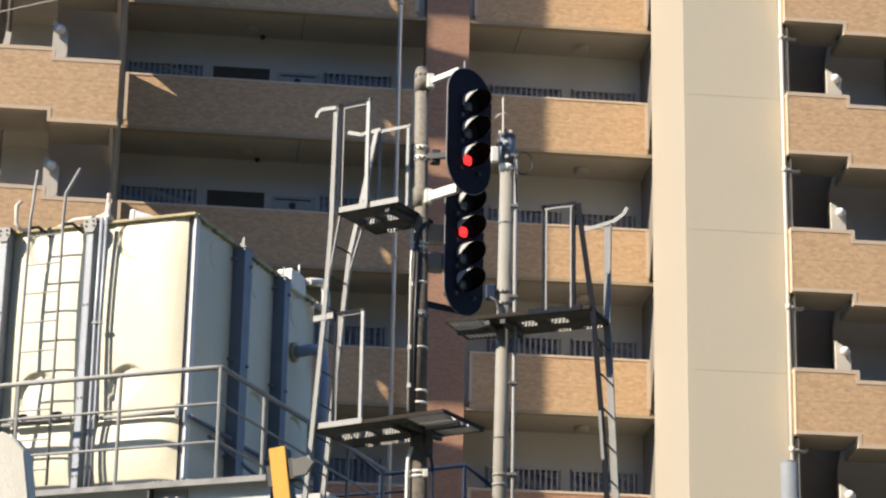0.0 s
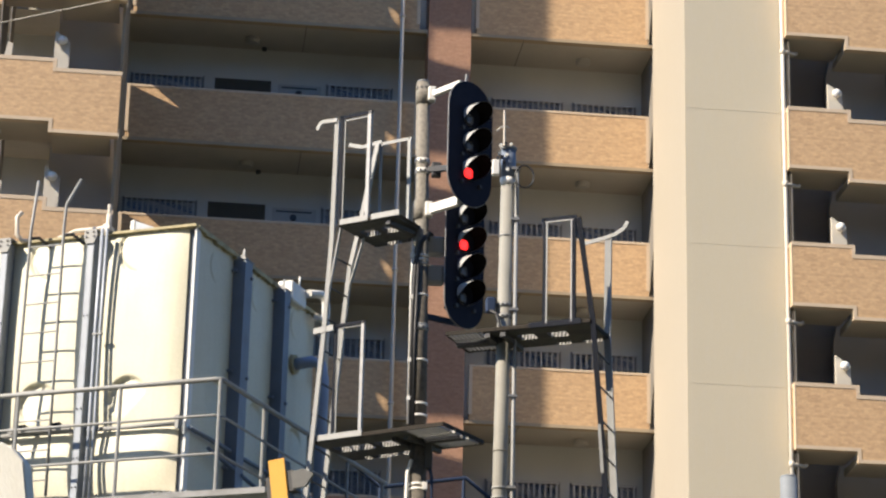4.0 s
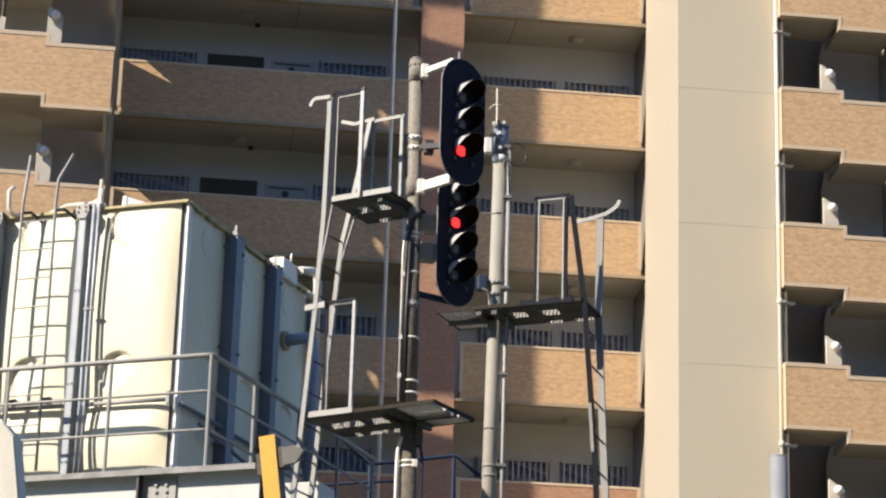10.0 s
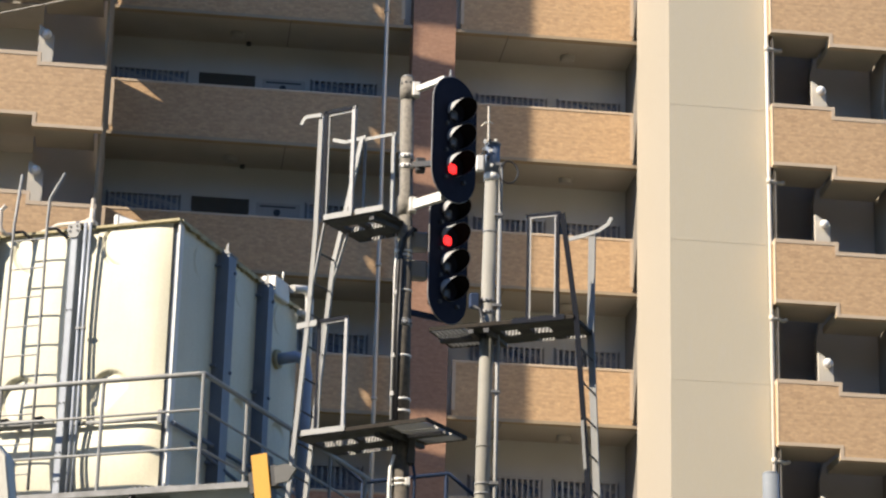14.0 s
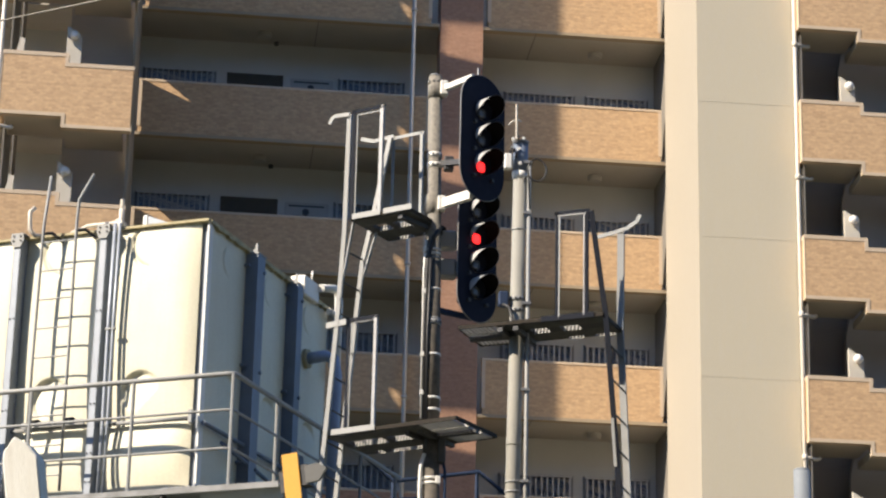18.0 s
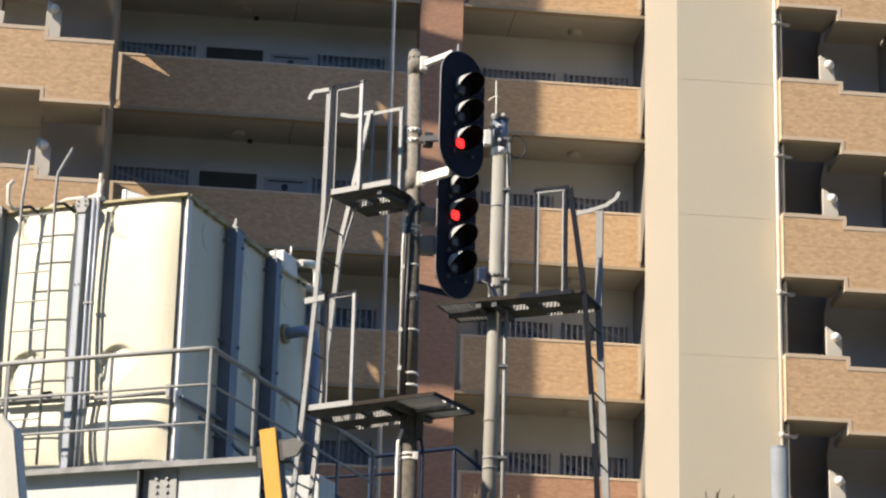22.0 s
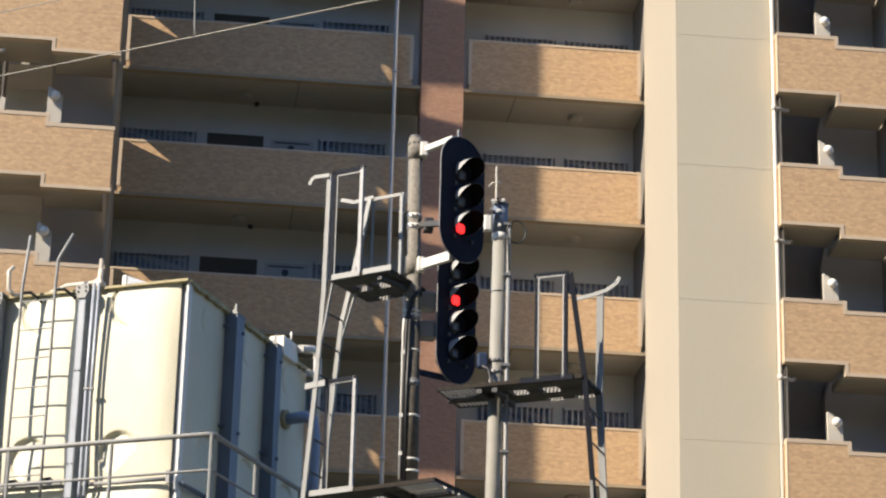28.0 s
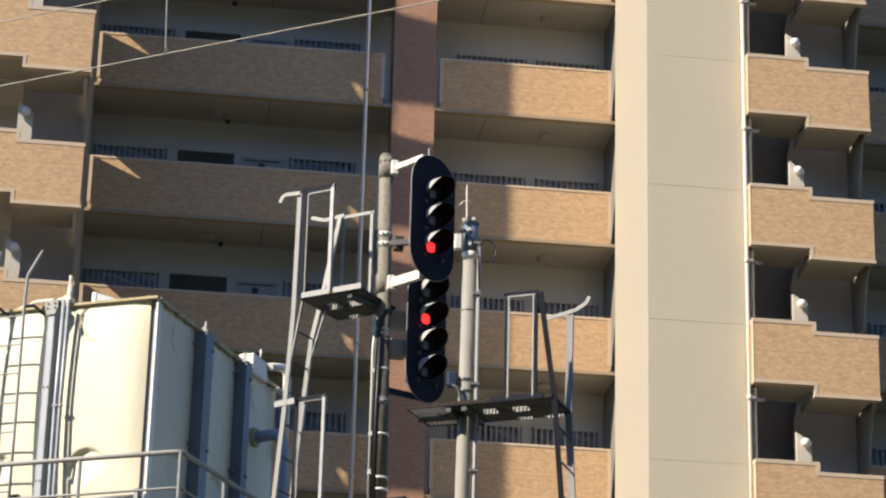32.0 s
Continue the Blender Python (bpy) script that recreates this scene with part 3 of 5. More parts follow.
def water_tank():
    t = at_site(new("water_tank"))
    tagged(t, "large cream fibreglass panel water tank with galvanised ribs", "water tank")
    cols = [(-1.0, -0.055), (-1.92, -1.0), (-2.4, -1.92), (-3.5, -2.4), (-4.5, -3.5), (-5.5, -4.5)]
    for x0, x1 in cols:
        mid = (x0 + x1) / 2
        dishes = [(mid + 0.0, 9.27, 0.25), (mid - 0.06, 7.83, 0.205)] if x1 - x0 > 0.7 else []
        part("panel", tank_panel(x0, x1, dishes), PANEL, t)
    for y0, y1 in ((0.0, 0.92), (0.92, 1.9), (1.9, 2.86)):
        mid = (y0 + y1) / 2
        p = part("side_panel", tank_panel(y0, y1, [(mid + 0.05, 9.2, 0.18), (mid + 0.1, 7.95, 0.19)], 0.25), PANEL, t)
        p.matrix_local = pose(0, 0, 0, 0, 0, 90)
    part("back_panel", box(B(), -5.5, 0, 2.86, 2.89, Z_BASE, Z_TOP), PANEL, t)
    part("side_panel", box(B(), -5.53, -5.5, 0, 2.86, Z_BASE, Z_TOP), PANEL, t)
    part("cover", box(B(), -5.5, 0.0, 0.0, 2.86, Z_TOP, Z_TOP + 0.03, 0.01), PANEL, t, "cream tank cover")
    part("base", box(B(), -5.5, 0, 0, 2.86, Z_BASE - 0.12, Z_BASE), GALV_DARK, t, "dark steel base frame")
    # dirty rim flange with a bolt line
    rim = part("rim_flange", box(B(), -5.5, 0.03, -0.055, 0.0, Z_TOP - 0.012, Z_TOP + 0.012), PANEL_EDGE, t, "stained cream rim flange")
    part("rim_flange", moss_edge(), PANEL_EDGE, t, "moss-stained uneven rim flange")
    bolt = rod(B(), (0, -0.02, 0), (0, -0.02, -0.014), 0.007, None, 6)
    first = None
    for k in range(34):
        x = -0.06 - 0.095 * k
        if first is None:
            first = part("bolt", bolt, PANEL_EDGE, rim)
            first.location = (x, -0.012, Z_TOP - 0.012)
        else:
            again(first, rim, x, -0.012, Z_TOP - 0.012)

    # front ribs: galvanised channels with bolted cap plates
    for x in (-1.015, -1.935, -2.41, -3.465, -4.465):
        bm = B()
        box(bm, x - 0.038, x + 0.038, -0.145, -0.135, Z_BASE - 0.1, Z_TOP - 0.02)
        box(bm, x - 0.038, x - 0.028, -0.145, 0.0, Z_BASE - 0.1, Z_TOP - 0.02)
        box(bm, x + 0.028, x + 0.038, -0.145, 0.0, Z_BASE - 0.1, Z_TOP - 0.02)
        rib = part("rib", bm, RIB, t, "galvanised steel channel rib")
        cap = B()
        prism(cap, [(x - 0.062, -0.16, Z_TOP + 0.02), (x + 0.062, -0.16, Z_TOP + 0.02), (x + 0.07, -0.16, Z_TOP - 0.05), (x + 0.038, -0.16, Z_TOP - 0.12), (x - 0.038, -0.16, Z_TOP - 0.12), (x - 0.07, -0.16, Z_TOP - 0.05)], (0, 0.012, 0))
        box(cap, x - 0.062, x + 0.062, -0.148, 0.05, Z_TOP + 0.012, Z_TOP + 0.022)
        part("cap_plate", cap, GALV_LIGHT, rib, "pale bolted cap plate")
        bb = B()
        for dx, dz in ((-0.035, -0.01), (0.035, -0.01), (-0.04, -0.055), (0.04, -0.055)):
            rod(bb, (x + dx, -0.170, Z_TOP + dz), (x + dx, -0.158, Z_TOP + dz), 0.010, None, 6)
        for zz in (8.62, 7.72, 7.25, 6.98):
            for dx in (-0.028, 0.028):
                rod(bb, (x + dx * 0.7, -0.155, zz), (x + dx * 0.7, -0.143, zz), 0.008, None, 6)
        tagged(part("bolts", bb, GALV_DARK, rib), kind="stuff")
        hooks = B()
        for k in range(22):
            zz = 7.05 + 0.105 * k
            box(hooks, x + 0.038, x + 0.046, -0.035, -0.02, zz, zz + 0.02)
        tagged(part("clips", hooks, RIB, rib), kind="stuff")
    # side ribs: the shade on this side is put into their darker blue
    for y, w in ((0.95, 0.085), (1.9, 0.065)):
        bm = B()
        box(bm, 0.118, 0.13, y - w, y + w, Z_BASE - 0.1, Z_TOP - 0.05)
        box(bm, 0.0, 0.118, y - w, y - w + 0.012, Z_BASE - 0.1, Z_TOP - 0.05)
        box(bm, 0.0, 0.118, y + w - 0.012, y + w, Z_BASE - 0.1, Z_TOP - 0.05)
        rib = part("rib", bm, RIB_SHADE, t, "steel rib, coloured dark blue-grey for shade")
        cap = B()
        box(cap, 0.0, 0.138, y - w - 0.01, y + w + 0.01, Z_TOP - 0.05, Z_TOP - 0.038)
        prism(cap, [(0.03, y - w, Z_TOP - 0.038), (0.118, y - w, Z_TOP - 0.038), (0.118, y - w, Z_TOP + 0.055), (0.1, y - w, Z_TOP + 0.055), (0.09, y - w, Z_TOP + 0.0)], (0, 0.012, 0))
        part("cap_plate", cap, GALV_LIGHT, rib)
        bb = B()
        for zz in (9.3, 8.3, 7.35):
            rod(bb, (0.128, y + w - 0.03, zz - 0.06), (0.15, y + w - 0.03, zz - 0.06), 0.016, None, 8)
            rod(bb, (0.0, y - w - 0.03, zz - 0.02), (0.06, y - w - 0.03, zz - 0.02), 0.018, None, 8)
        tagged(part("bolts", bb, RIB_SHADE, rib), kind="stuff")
    # corner post: a recessed channel with a bright galvanised edge
    part("corner_post", box(B(), -0.1, 0.008, 0.03, 0.05, Z_BASE - 0.1, Z_TOP - 0.014), RIB, t, "blue-grey recessed corner channel")
    part("corner_edge", box(B(), 0.0085, 0.026, -0.02, 0.07, Z_BASE - 0.1, Z_TOP + 0.004), WHITEP, t, "bright galvanised corner edge")
    # horizontal brace bars
    for x0, x1 in ((-0.96, 0.0), (-1.88, -1.04), (-2.36, -1.96), (-3.4, -2.44)):
        bm = B()
        rod(bm, (x0, -0.07, 7.53), (x1, -0.07, 7.53), 0.021, None, 10)
        part("brace_pipe", bm, GALV_LIGHT, t, "galvanised brace pipe")
    bm = B()
    box(bm, -0.045, -0.01, -0.11, -0.055, 7.48, 7.60)
    part("brace_plate", bm, GALV_LIGHT, t)
    # Side braces take the same shade-darkened rib colour.
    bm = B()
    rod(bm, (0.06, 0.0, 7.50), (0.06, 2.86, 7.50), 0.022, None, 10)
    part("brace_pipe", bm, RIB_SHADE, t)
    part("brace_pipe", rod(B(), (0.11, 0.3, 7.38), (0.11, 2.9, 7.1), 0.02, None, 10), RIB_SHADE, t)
    # conduits beside the second rib and bulkhead clamps
    for x, y, r, mat in ((-0.90, -0.14, 0.018, STEEL_BLUE), (-0.85, -0.14, 0.014, STEEL_BLUE)):
        p = part("conduit", tube(B(), [(x, y, Z_BASE - 0.1), (x + 0.004, y, 7.6), (x - 0.004, y, 8.5), (x, y, Z_TOP + 0.02)], r, 10), mat, t)
        for zz in (8.42,):
            part("clamp", box(B(), x - r - 0.008, x + r + 0.008, y - r - 0.006, y + r, zz, zz + 0.018), GALV_LIGHT, p)
    # pipework on the cover
    bm = B()
    tube(bm, [(-1.75, -0.02, Z_TOP + 0.02), (-1.78, -0.1, Z_TOP + 0.0), (-1.83, -0.12, Z_TOP + 0.06), (-1.84, -0.12, Z_TOP + 0.24), (-1.80, -0.1, Z_TOP + 0.29)], 0.021, 10)
    tube(bm, [(-1.5, 0.1, Z_TOP + 0.06), (-1.3, 0.05, Z_TOP + 0.1), (-1.0, 0.02, Z_TOP + 0.09), (-0.90, -0.02, Z_TOP + 0.12)], 0.019, 10)
    rod(bm, (-0.90, -0.03, Z_TOP - 0.02), (-0.90, -0.03, Z_TOP + 0.2), 0.03, 0.026, 12)
    rod(bm, (-0.90, -0.09, Z_TOP + 0.05), (-0.90, 0.02, Z_TOP + 0.05), 0.042, None, 12)
    rod(bm, (-0.90, -0.03, Z_TOP + 0.2), (-0.90, -0.03, Z_TOP + 0.3), 0.02, 0.02, 8)
    part("vent_pipe", bm, PVC, t, "cream vent pipe on the cover")
    hood_plate = part("vent_hood", box(B(), -0.70, -0.645, 0.02, 0.14, Z_TOP, Z_TOP + 0.14, 0.012), WHITEP, t, "white vent hood")
    # Blue-grey colour puts the shadow on the white hood's slope.
    part("hood_slope", prism(B(), [(-0.645, 0.03, Z_TOP), (-0.645, 0.03, Z_TOP + 0.128), (-0.44, 0.03, Z_TOP + 0.045), (-0.44, 0.03, Z_TOP)], (0, 0.1, 0)), RIB, hood_plate, "sloped side, blue-grey for its shadow")
    bm = B()
    box(bm, -0.1, 0.07, 2.14, 2.5, Z_TOP - 0.06, Z_TOP + 0.15, 0.012)
    rod(bm, (0.06, 2.33, Z_TOP + 0.15), (0.06, 2.33, Z_TOP + 0.24), 0.010)
    part("float_valve_box", bm, WHITEP, t, "white float valve box")
    bm = B()
    tube(bm, [(0.1, 2.47, Z_TOP + 0.1), (0.1, 2.82, Z_TOP + 0.2), (0.1, 2.92, Z_TOP + 0.19), (0.1, 2.95, Z_TOP + 0.1), (0.1, 2.95, Z_TOP - 0.75)], 0.042, 12)
    rod(bm, (0.1, 2.7, Z_TOP - 0.08), (0.1, 2.95, Z_TOP - 0.06), 0.034)
    part("overflow_pipe", bm, WHITEP, t, "white overflow pipe with elbow")
    bm = B()
    rod(bm, (-0.02, 2.35, 8.77), (0.05, 2.35, 8.77), 0.10, None, 16)
    part("pipe_flange", bm, PANEL_EDGE, t, "stained round pipe flange")
    bm = B()
    tube(bm, [(0.03, 2.35, 8.77), (0.2, 2.4, 8.8), (0.29, 2.42, 8.77), (0.32, 2.43, 8.6), (0.32, 2.43, 6.7)], 0.06, 14)
    part("inlet_pipe", bm, BLUEPIPE, t, "blue-grey lagged inlet pipe")
    bm = B()
    tube(bm, [(-3.4, -0.28, 6.86), (-2.5, -0.28, 6.90), (-2.15, -0.26, 6.92), (-2.02, -0.2, 6.92)], 0.095, 14)
    p = part("drain_pipe", bm, FOIL, t, "silver lagged drain pipe")
    part("pipe_end", rod(B(), (-2.12, -0.25, 6.92), (-1.98, -0.18, 6.92), 0.098, 0.09, 14), PANEL_EDGE, p)


water_tank()


def tank_ladder():
    t = at_site(new("tank_ladder"))
    tagged(t, "thin grey steel ladder fixed to the tank front", "ladder")
    part("stile", tube(B(), [(-1.645, -0.2, 6.9), (-1.645, -0.2, 8.2), (-1.632, -0.2, 9.5), (-1.59, -0.2, 10.0)], 0.015, 8), GALV_LIGHT, t)
    part("stile", tube(B(), [(-1.265, -0.2, 6.9), (-1.27, -0.2, 8.2), (-1.28, -0.2, 9.5), (-1.27, -0.2, 9.73), (-1.13, -0.2, 9.97)], 0.015, 8), GALV_LIGHT, t)
    first = None
    for k in range(9):
        z = 7.05 + 0.285 * k
        if first is None:
            first = part("rung", rod(B(), (-1.64, -0.2, 0), (-1.272, -0.2, 0), 0.008, None, 8), GALV_LIGHT, t)
            first.location.z = z
        else:
            again(first, t, 0, 0, z)
    for z in (9.42, 7.57):
        for x in (-1.635, -1.275):
            part("standoff", tube(B(), [(x, -0.2, z), (x + 0.05, -0.12, z + 0.03), (x + 0.14, -0.04, z - 0.05)], 0.016, 8), GALV_DARK, t)
    part("tie_bar", bar(B(), (-1.75, -0.12, 7.56), (-1.1, -0.12, 7.56), 0.03, 0.05), GALV_LIGHT, t)


tank_ladder()


def h_beam(bm, x0, x1, y, z0, z1, w=0.2, tf=0.014):
    m, tw = y + w / 2, 0.006
    prism(bm, [(x0, y, z0), (x0, y + w, z0), (x0, y + w, z0 + tf), (x0, m + tw, z0 + tf), (x0, m + tw, z1 - tf), (x0, y + w, z1 - tf), (x0, y + w, z1), (x0, y, z1), (x0, y, z1 - tf), (x0, m - tw, z1 - tf), (x0, m - tw, z0 + tf), (x0, y, z0 + tf)], (x1 - x0, 0, 0))


def tank_platform():
    t = at_site(new("tank_platform"))
    tagged(t, "pale painted steel beam platform carrying the water tank", "steel platform")
    bm = B()
    h_beam(bm, -6.2, 1.12, -0.62, 6.31, 6.73, 0.2)
    beam = part("main_beam", bm, BEAM, t, "pale painted steel H-beam")
    for x in (-0.02, -2.42):
        part("stiffener", box(B(), x, x + 0.02, -0.62, -0.53, 6.325, 6.715), GALV_DARK, beam, "dark stiffener plate")
    bm = B()
    box(bm, 0.03, 0.33, -0.545, -0.526, 6.36, 6.68)
    box(bm, -0.02, 0.42, -0.63, -0.42, 6.73, 6.745)
    box(bm, -0.02, 0.42, -0.63, -0.42, 6.295, 6.31)
    plate = part("splice_plate", bm, GALV_LIGHT, beam, "bolted splice plate")
    bm = B()
    for cx in (0.14, 0.24):
        for k in range(4):
            rod(bm, (cx, -0.562, 6.43 + 0.06 * k), (cx, -0.545, 6.43 + 0.06 * k), 0.017, None, 6)
    for k in range(7):
        rod(bm, (0.03 + 0.055 * k, -0.6, 6.285), (0.03 + 0.055 * k, -0.6, 6.295), 0.014, None, 6)
        rod(bm, (0.03 + 0.055 * k, -0.6, 6.745), (0.03 + 0.055 * k, -0.6, 6.76), 0.014, None, 6)
    tagged(part("bolts", bm, GALV, plate), kind="stuff")
    part("edge_plate", box(B(), -6.2, 1.12, -0.635, -0.622, 6.688, 6.74), DULL, beam, "grey walkway edge plate")
    bm = B()
    box(bm, 0.67, 1.15, 0.73, 1.12, 6.53, 6.89, 0.01)
    part("box_beam", bm, BEAM, t, "pale painted box beam end")
    for x in (0.5, -1.6, -3.5, -5.8):
        part("cross_beam", box(B(), x - 0.1, x + 0.1, -0.42, 3.6, 6.58, 6.73), RIB_SHADE, t)
    bm = B()
    box(bm, 1.03, 1.14, 1.12, 4.6, 6.40, 6.80)
    # The beam's shade is put into this dark blue colour.
    part("side_beam", bm, NAVY_MID, t, "side beam, dark blue-grey colour for its shade")
    bm = B()
    h_beam(bm, -6.2, 1.3, 3.2, 6.31, 6.73, 0.2)
    part("rear_beam", bm, BEAM, t)
    bm = B()
    box(bm, -6.2, 0.66, -0.42, 3.6, 6.735, 6.755)
    part("deck", bm, GALV_DARK, t, "dark steel walkway deck")
    for x, y in ((-5.8, -0.52), (-1.6, -0.52), (0.92, 0.95), (-5.8, 3.3), (1.1, 3.3)):
        bm = B()
        box(bm, x - 0.1, x + 0.1, y - 0.1, y + 0.1, 3.7, 6.30)
        box(bm, x - 0.2, x + 0.2, y - 0.2, y + 0.2, 3.7, 3.95)
        part("leg", bm, GALV_DARK, t, "steel leg on a footing")
    # pipework slung below
    bm = B()
    tube(bm, [(-0.7, -0.3, 5.98), (0.2, -0.3, 6.03), (1.2, -0.3, 6.08)], 0.03, 8)
    tube(bm, [(0.3, -0.3, 6.3), (0.3, -0.3, 6.02)], 0.015, 8)
    for x in (-0.5, 0.0, 0.5, 0.9):
        rod(bm, (x, -0.3, 5.94 + 0.04 * x), (x, -0.3, 6.12 + 0.04 * x), 0.02, None, 8)
    part("slung_pipe", bm, GALV_LIGHT, t, "pale pipe with clamps under the beam")


tank_platform()


def guard_rail():
    t = at_site(new("guard_rail"))
    tagged(t, "grey galvanised pipe guard rail round the tank walkway", "guard rail")
    for z, r, name in ((7.77, 0.024, "top_rail"), (7.44, 0.013, "mid_rail"), (7.09, 0.013, "mid_rail")):
        bm = B()
        tube(bm, [(-6.0, -0.55, z), (0.55, -0.55, z), (0.60, -0.53, z), (0.61, -0.48, z), (0.61, 3.5, z)], r, 8)
        part(name, bm, GALV_LIGHT, t)
    first = None
    for x, y in ((0.60, -0.54), (-0.38, -0.55), (-1.42, -0.55), (-2.28, -0.55), (-3.3, -0.55), (-4.3, -0.55), (0.61, 0.40), (0.61, 1.45), (0.61, 2.45), (0.61, 3.4)):
        bm = B()
        rod(bm, (0, 0, 6.73), (0, 0, 7.77), 0.018, None, 8)
        box(bm, -0.05, 0.05, -0.05, 0.05, 6.73, 6.745)
        p = part("post", bm, GALV_LIGHT, t)
        p.location = (x, y, 0)


guard_rail()


def stair_handrail():
    """Blue-grey pipe rails of the stair behind the tank."""
    t = new("stair_handrail")
    tagged(t, "blue-grey pipe handrail of the steel stair behind the tank", "handrail")
    y = 27.0
    for name, pts, r in (("handrail", [(1.0, y, 9.15), (1.88, y, 8.46), (2.28, y, 8.13), (3.22, y, 8.28), (3.60, y, 7.98)], 0.024),
                         ("mid_rail", [(1.4, y, 7.85), (1.81, y, 7.87), (2.30, y, 7.93), (2.62, y, 7.96)], 0.015)):
        part(name, tube(B(), pts, r, 8), NAVY_MID, t)
    for x, top in ((1.45, 8.8), (2.28, 8.13), (3.2, 8.28)):
        part("post", rod(B(), (x, y, 3.9), (x, y, top), 0.02, None, 8), NAVY_MID, t)
    part("stringer", bar(B(), (1.0, y + 0.05, 7.2), (3.2, y + 0.05, 7.2), 0.06, 0.2), NAVY_MID, t)


stair_handrail()


# ---- railway signals ----
LEFT = pose(1.241, 22.196, 0, 0, 0, -37.0)
AFAR = Matrix.Translation(-0.12 * EYE) @ Matrix.Diagonal((1.12, 1.12, 1.12, 1))  # farther along the line of sight
RIGHT = AFAR @ pose(2.415, 21.97, 0, 0, 0, -28.0)


def signal_pole(base, top, r, mat, label, bands, r_top=None):
    t = new("signal_pole")
    tagged(t, label, "pole", "signal poles")
    base, top = Vector(base), Vector(top)
    part("shaft", rod(B(), base, top, r, r_top or r, 24), mat, t)
    part("cap", rod(B(), top, top + Vector((0, 0, 0.02)), (r_top or r) * 1.05, (r_top or r) * 0.8, 20), GALV, t)
    for z, h, m2 in bands:
        p = base.lerp(top, (z - base.z) / (top.z - base.z))
        rr = r + ((r_top or r) - r) * (z - base.z) / (top.z - base.z)
        bm = rod(B(), p, p + Vector((0, 0, h)), rr + 0.006, None, 24)
        bd = part("band", bm, m2, t, "steel clamp band")
        if h > 0.03:
            bm = B()
            for k in range(10):
                a = 2 * math.pi * k / 10
                q = p + Vector((math.cos(a) * (rr + 0.006), math.sin(a) * (rr + 0.006), h / 2))
                rod(bm, q, q + Vector((math.cos(a), math.sin(a), 0)) * 0.004, 0.012, None, 8)
            tagged(part("band_bolts", bm, GALV_DARK, bd), kind="stuff")
    return t


lp = signal_pole((2.235, 22.0, 3.8), (2.147, 22.0, 10.84), 0.086, POLE_DARK, "weathered grey-brown steel signal pole", [(10.02, 0.045, WHITEP), (9.92, 0.045, WHITEP), (9.10, 0.02, WHITEP), (9.06, 0.02, WHITEP), (9.02, 0.02, GALV_LIGHT), (8.72, 0.018, WHITEP), (8.44, 0.018, GALV_LIGHT), (8.39, 0.05, GALV_LIGHT), (8.10, 0.018, WHITEP), (7.69, 0.02, WHITEP), (7.58, 0.02, WHITEP), (6.945, 0.022, WHITEP), (6.90, 0.022, WHITEP), (10.75, 0.05, POLE_DARK), (10.64, 0.03, POLE_DARK)], 0.062)
part("lower_sleeve", rod(B(), (2.2345, 22.0, 3.85), (2.1885, 22.0, 7.335), 0.0878, 0.0762, 24), POLE_BROWN, lp, "brown stained lower part of the pole")
part("lower_sleeve", rod(B(), (2.1875, 22.0, 7.42), (2.168, 22.0, 9.0), 0.0757, 0.0703, 24), POLE_BROWN, lp, "brown stained middle part of the pole")
bm = B()
tube(bm, [(2.23, 21.91, 9.32), (2.16, 21.93, 9.22), (2.115, 21.95, 9.0), (2.10, 21.95, 8.5), (2.11, 21.95, 7.5)], 0.022, 8)
tube(bm, [(2.14, 21.92, 9.05), (2.125, 21.93, 8.3), (2.13, 21.94, 7.45)], 0.014, 8)
part("cable", bm, CABLE, lp, "black cables strapped to the pole")
bm = B()
tube(bm, [(2.128, 21.95, 7.18), (2.095, 21.95, 7.05), (2.09, 21.95, 6.9), (2.10, 21.95, 3.9)], 0.017, 10)
tube(bm, [(2.095, 21.95, 9.2), (2.08, 21.95, 8.9), (2.085, 21.95, 7.5)], 0.010, 8)
part("conduit", bm, WHITEP, lp, "white conduit")
part("conduit_elbow", tube(B(), [(2.145, 21.95, 7.34), (2.142, 21.95, 7.25), (2.126, 21.95, 7.175)], 0.021, 10), GALV_DARK, lp, "dark conduit elbow")
bm = B()
tube(bm, [(2.295, 21.97, 7.12), (2.315, 21.97, 7.02), (2.32, 21.97, 3.9)], 0.015, 10)
part("conduit", bm, NAVY_MID, lp, "thin blue conduit")
# Dark block added where the platform's shadow covers the conduit.
part("conduit_shade", box(B(), 2.245, 2.315, 21.93, 22.03, 7.10, 7.335, 0.008), GALV_DARK, lp, "dark block standing in for shadow under the platform")
part("band_buckle", box(B(), 2.225, 2.27, 21.895, 21.915, 6.895, 6.965, 0.004), WHITEP, lp, "white band buckle")
for z in (9.08, 8.68, 8.08, 7.72):
    part("cable_clip", box(B(), 2.07, 2.10, 21.93, 21.97, z, z + 0.04), WHITEP, lp)

rp = signal_pole((2.90, 22.0, 3.8), (2.962, 22.0, 9.95), 0.074, POLE_PALE, "pale grey painted steel signal pole", [(9.35, 0.012, GALV), (8.55, 0.04, GALV_LIGHT), (8.66, 0.04, GALV_LIGHT), (7.30, 0.012, POLE_PALE), (6.95, 0.02, GALV_LIGHT), (6.86, 0.02, GALV_LIGHT)], 0.060)
bm = B()
rod(bm, (3.035, 21.95, 3.9), (3.045, 21.95, 10.0), 0.019, None, 10)
cd = part("conduit", bm, GALV_LIGHT, rp, "thin grey conduit")
for z in (9.5, 8.62, 7.8, 6.95, 10.0):
    part("clip", box(B(), 2.99, 3.07, 21.92, 21.97, z, z + 0.025), GALV, cd)
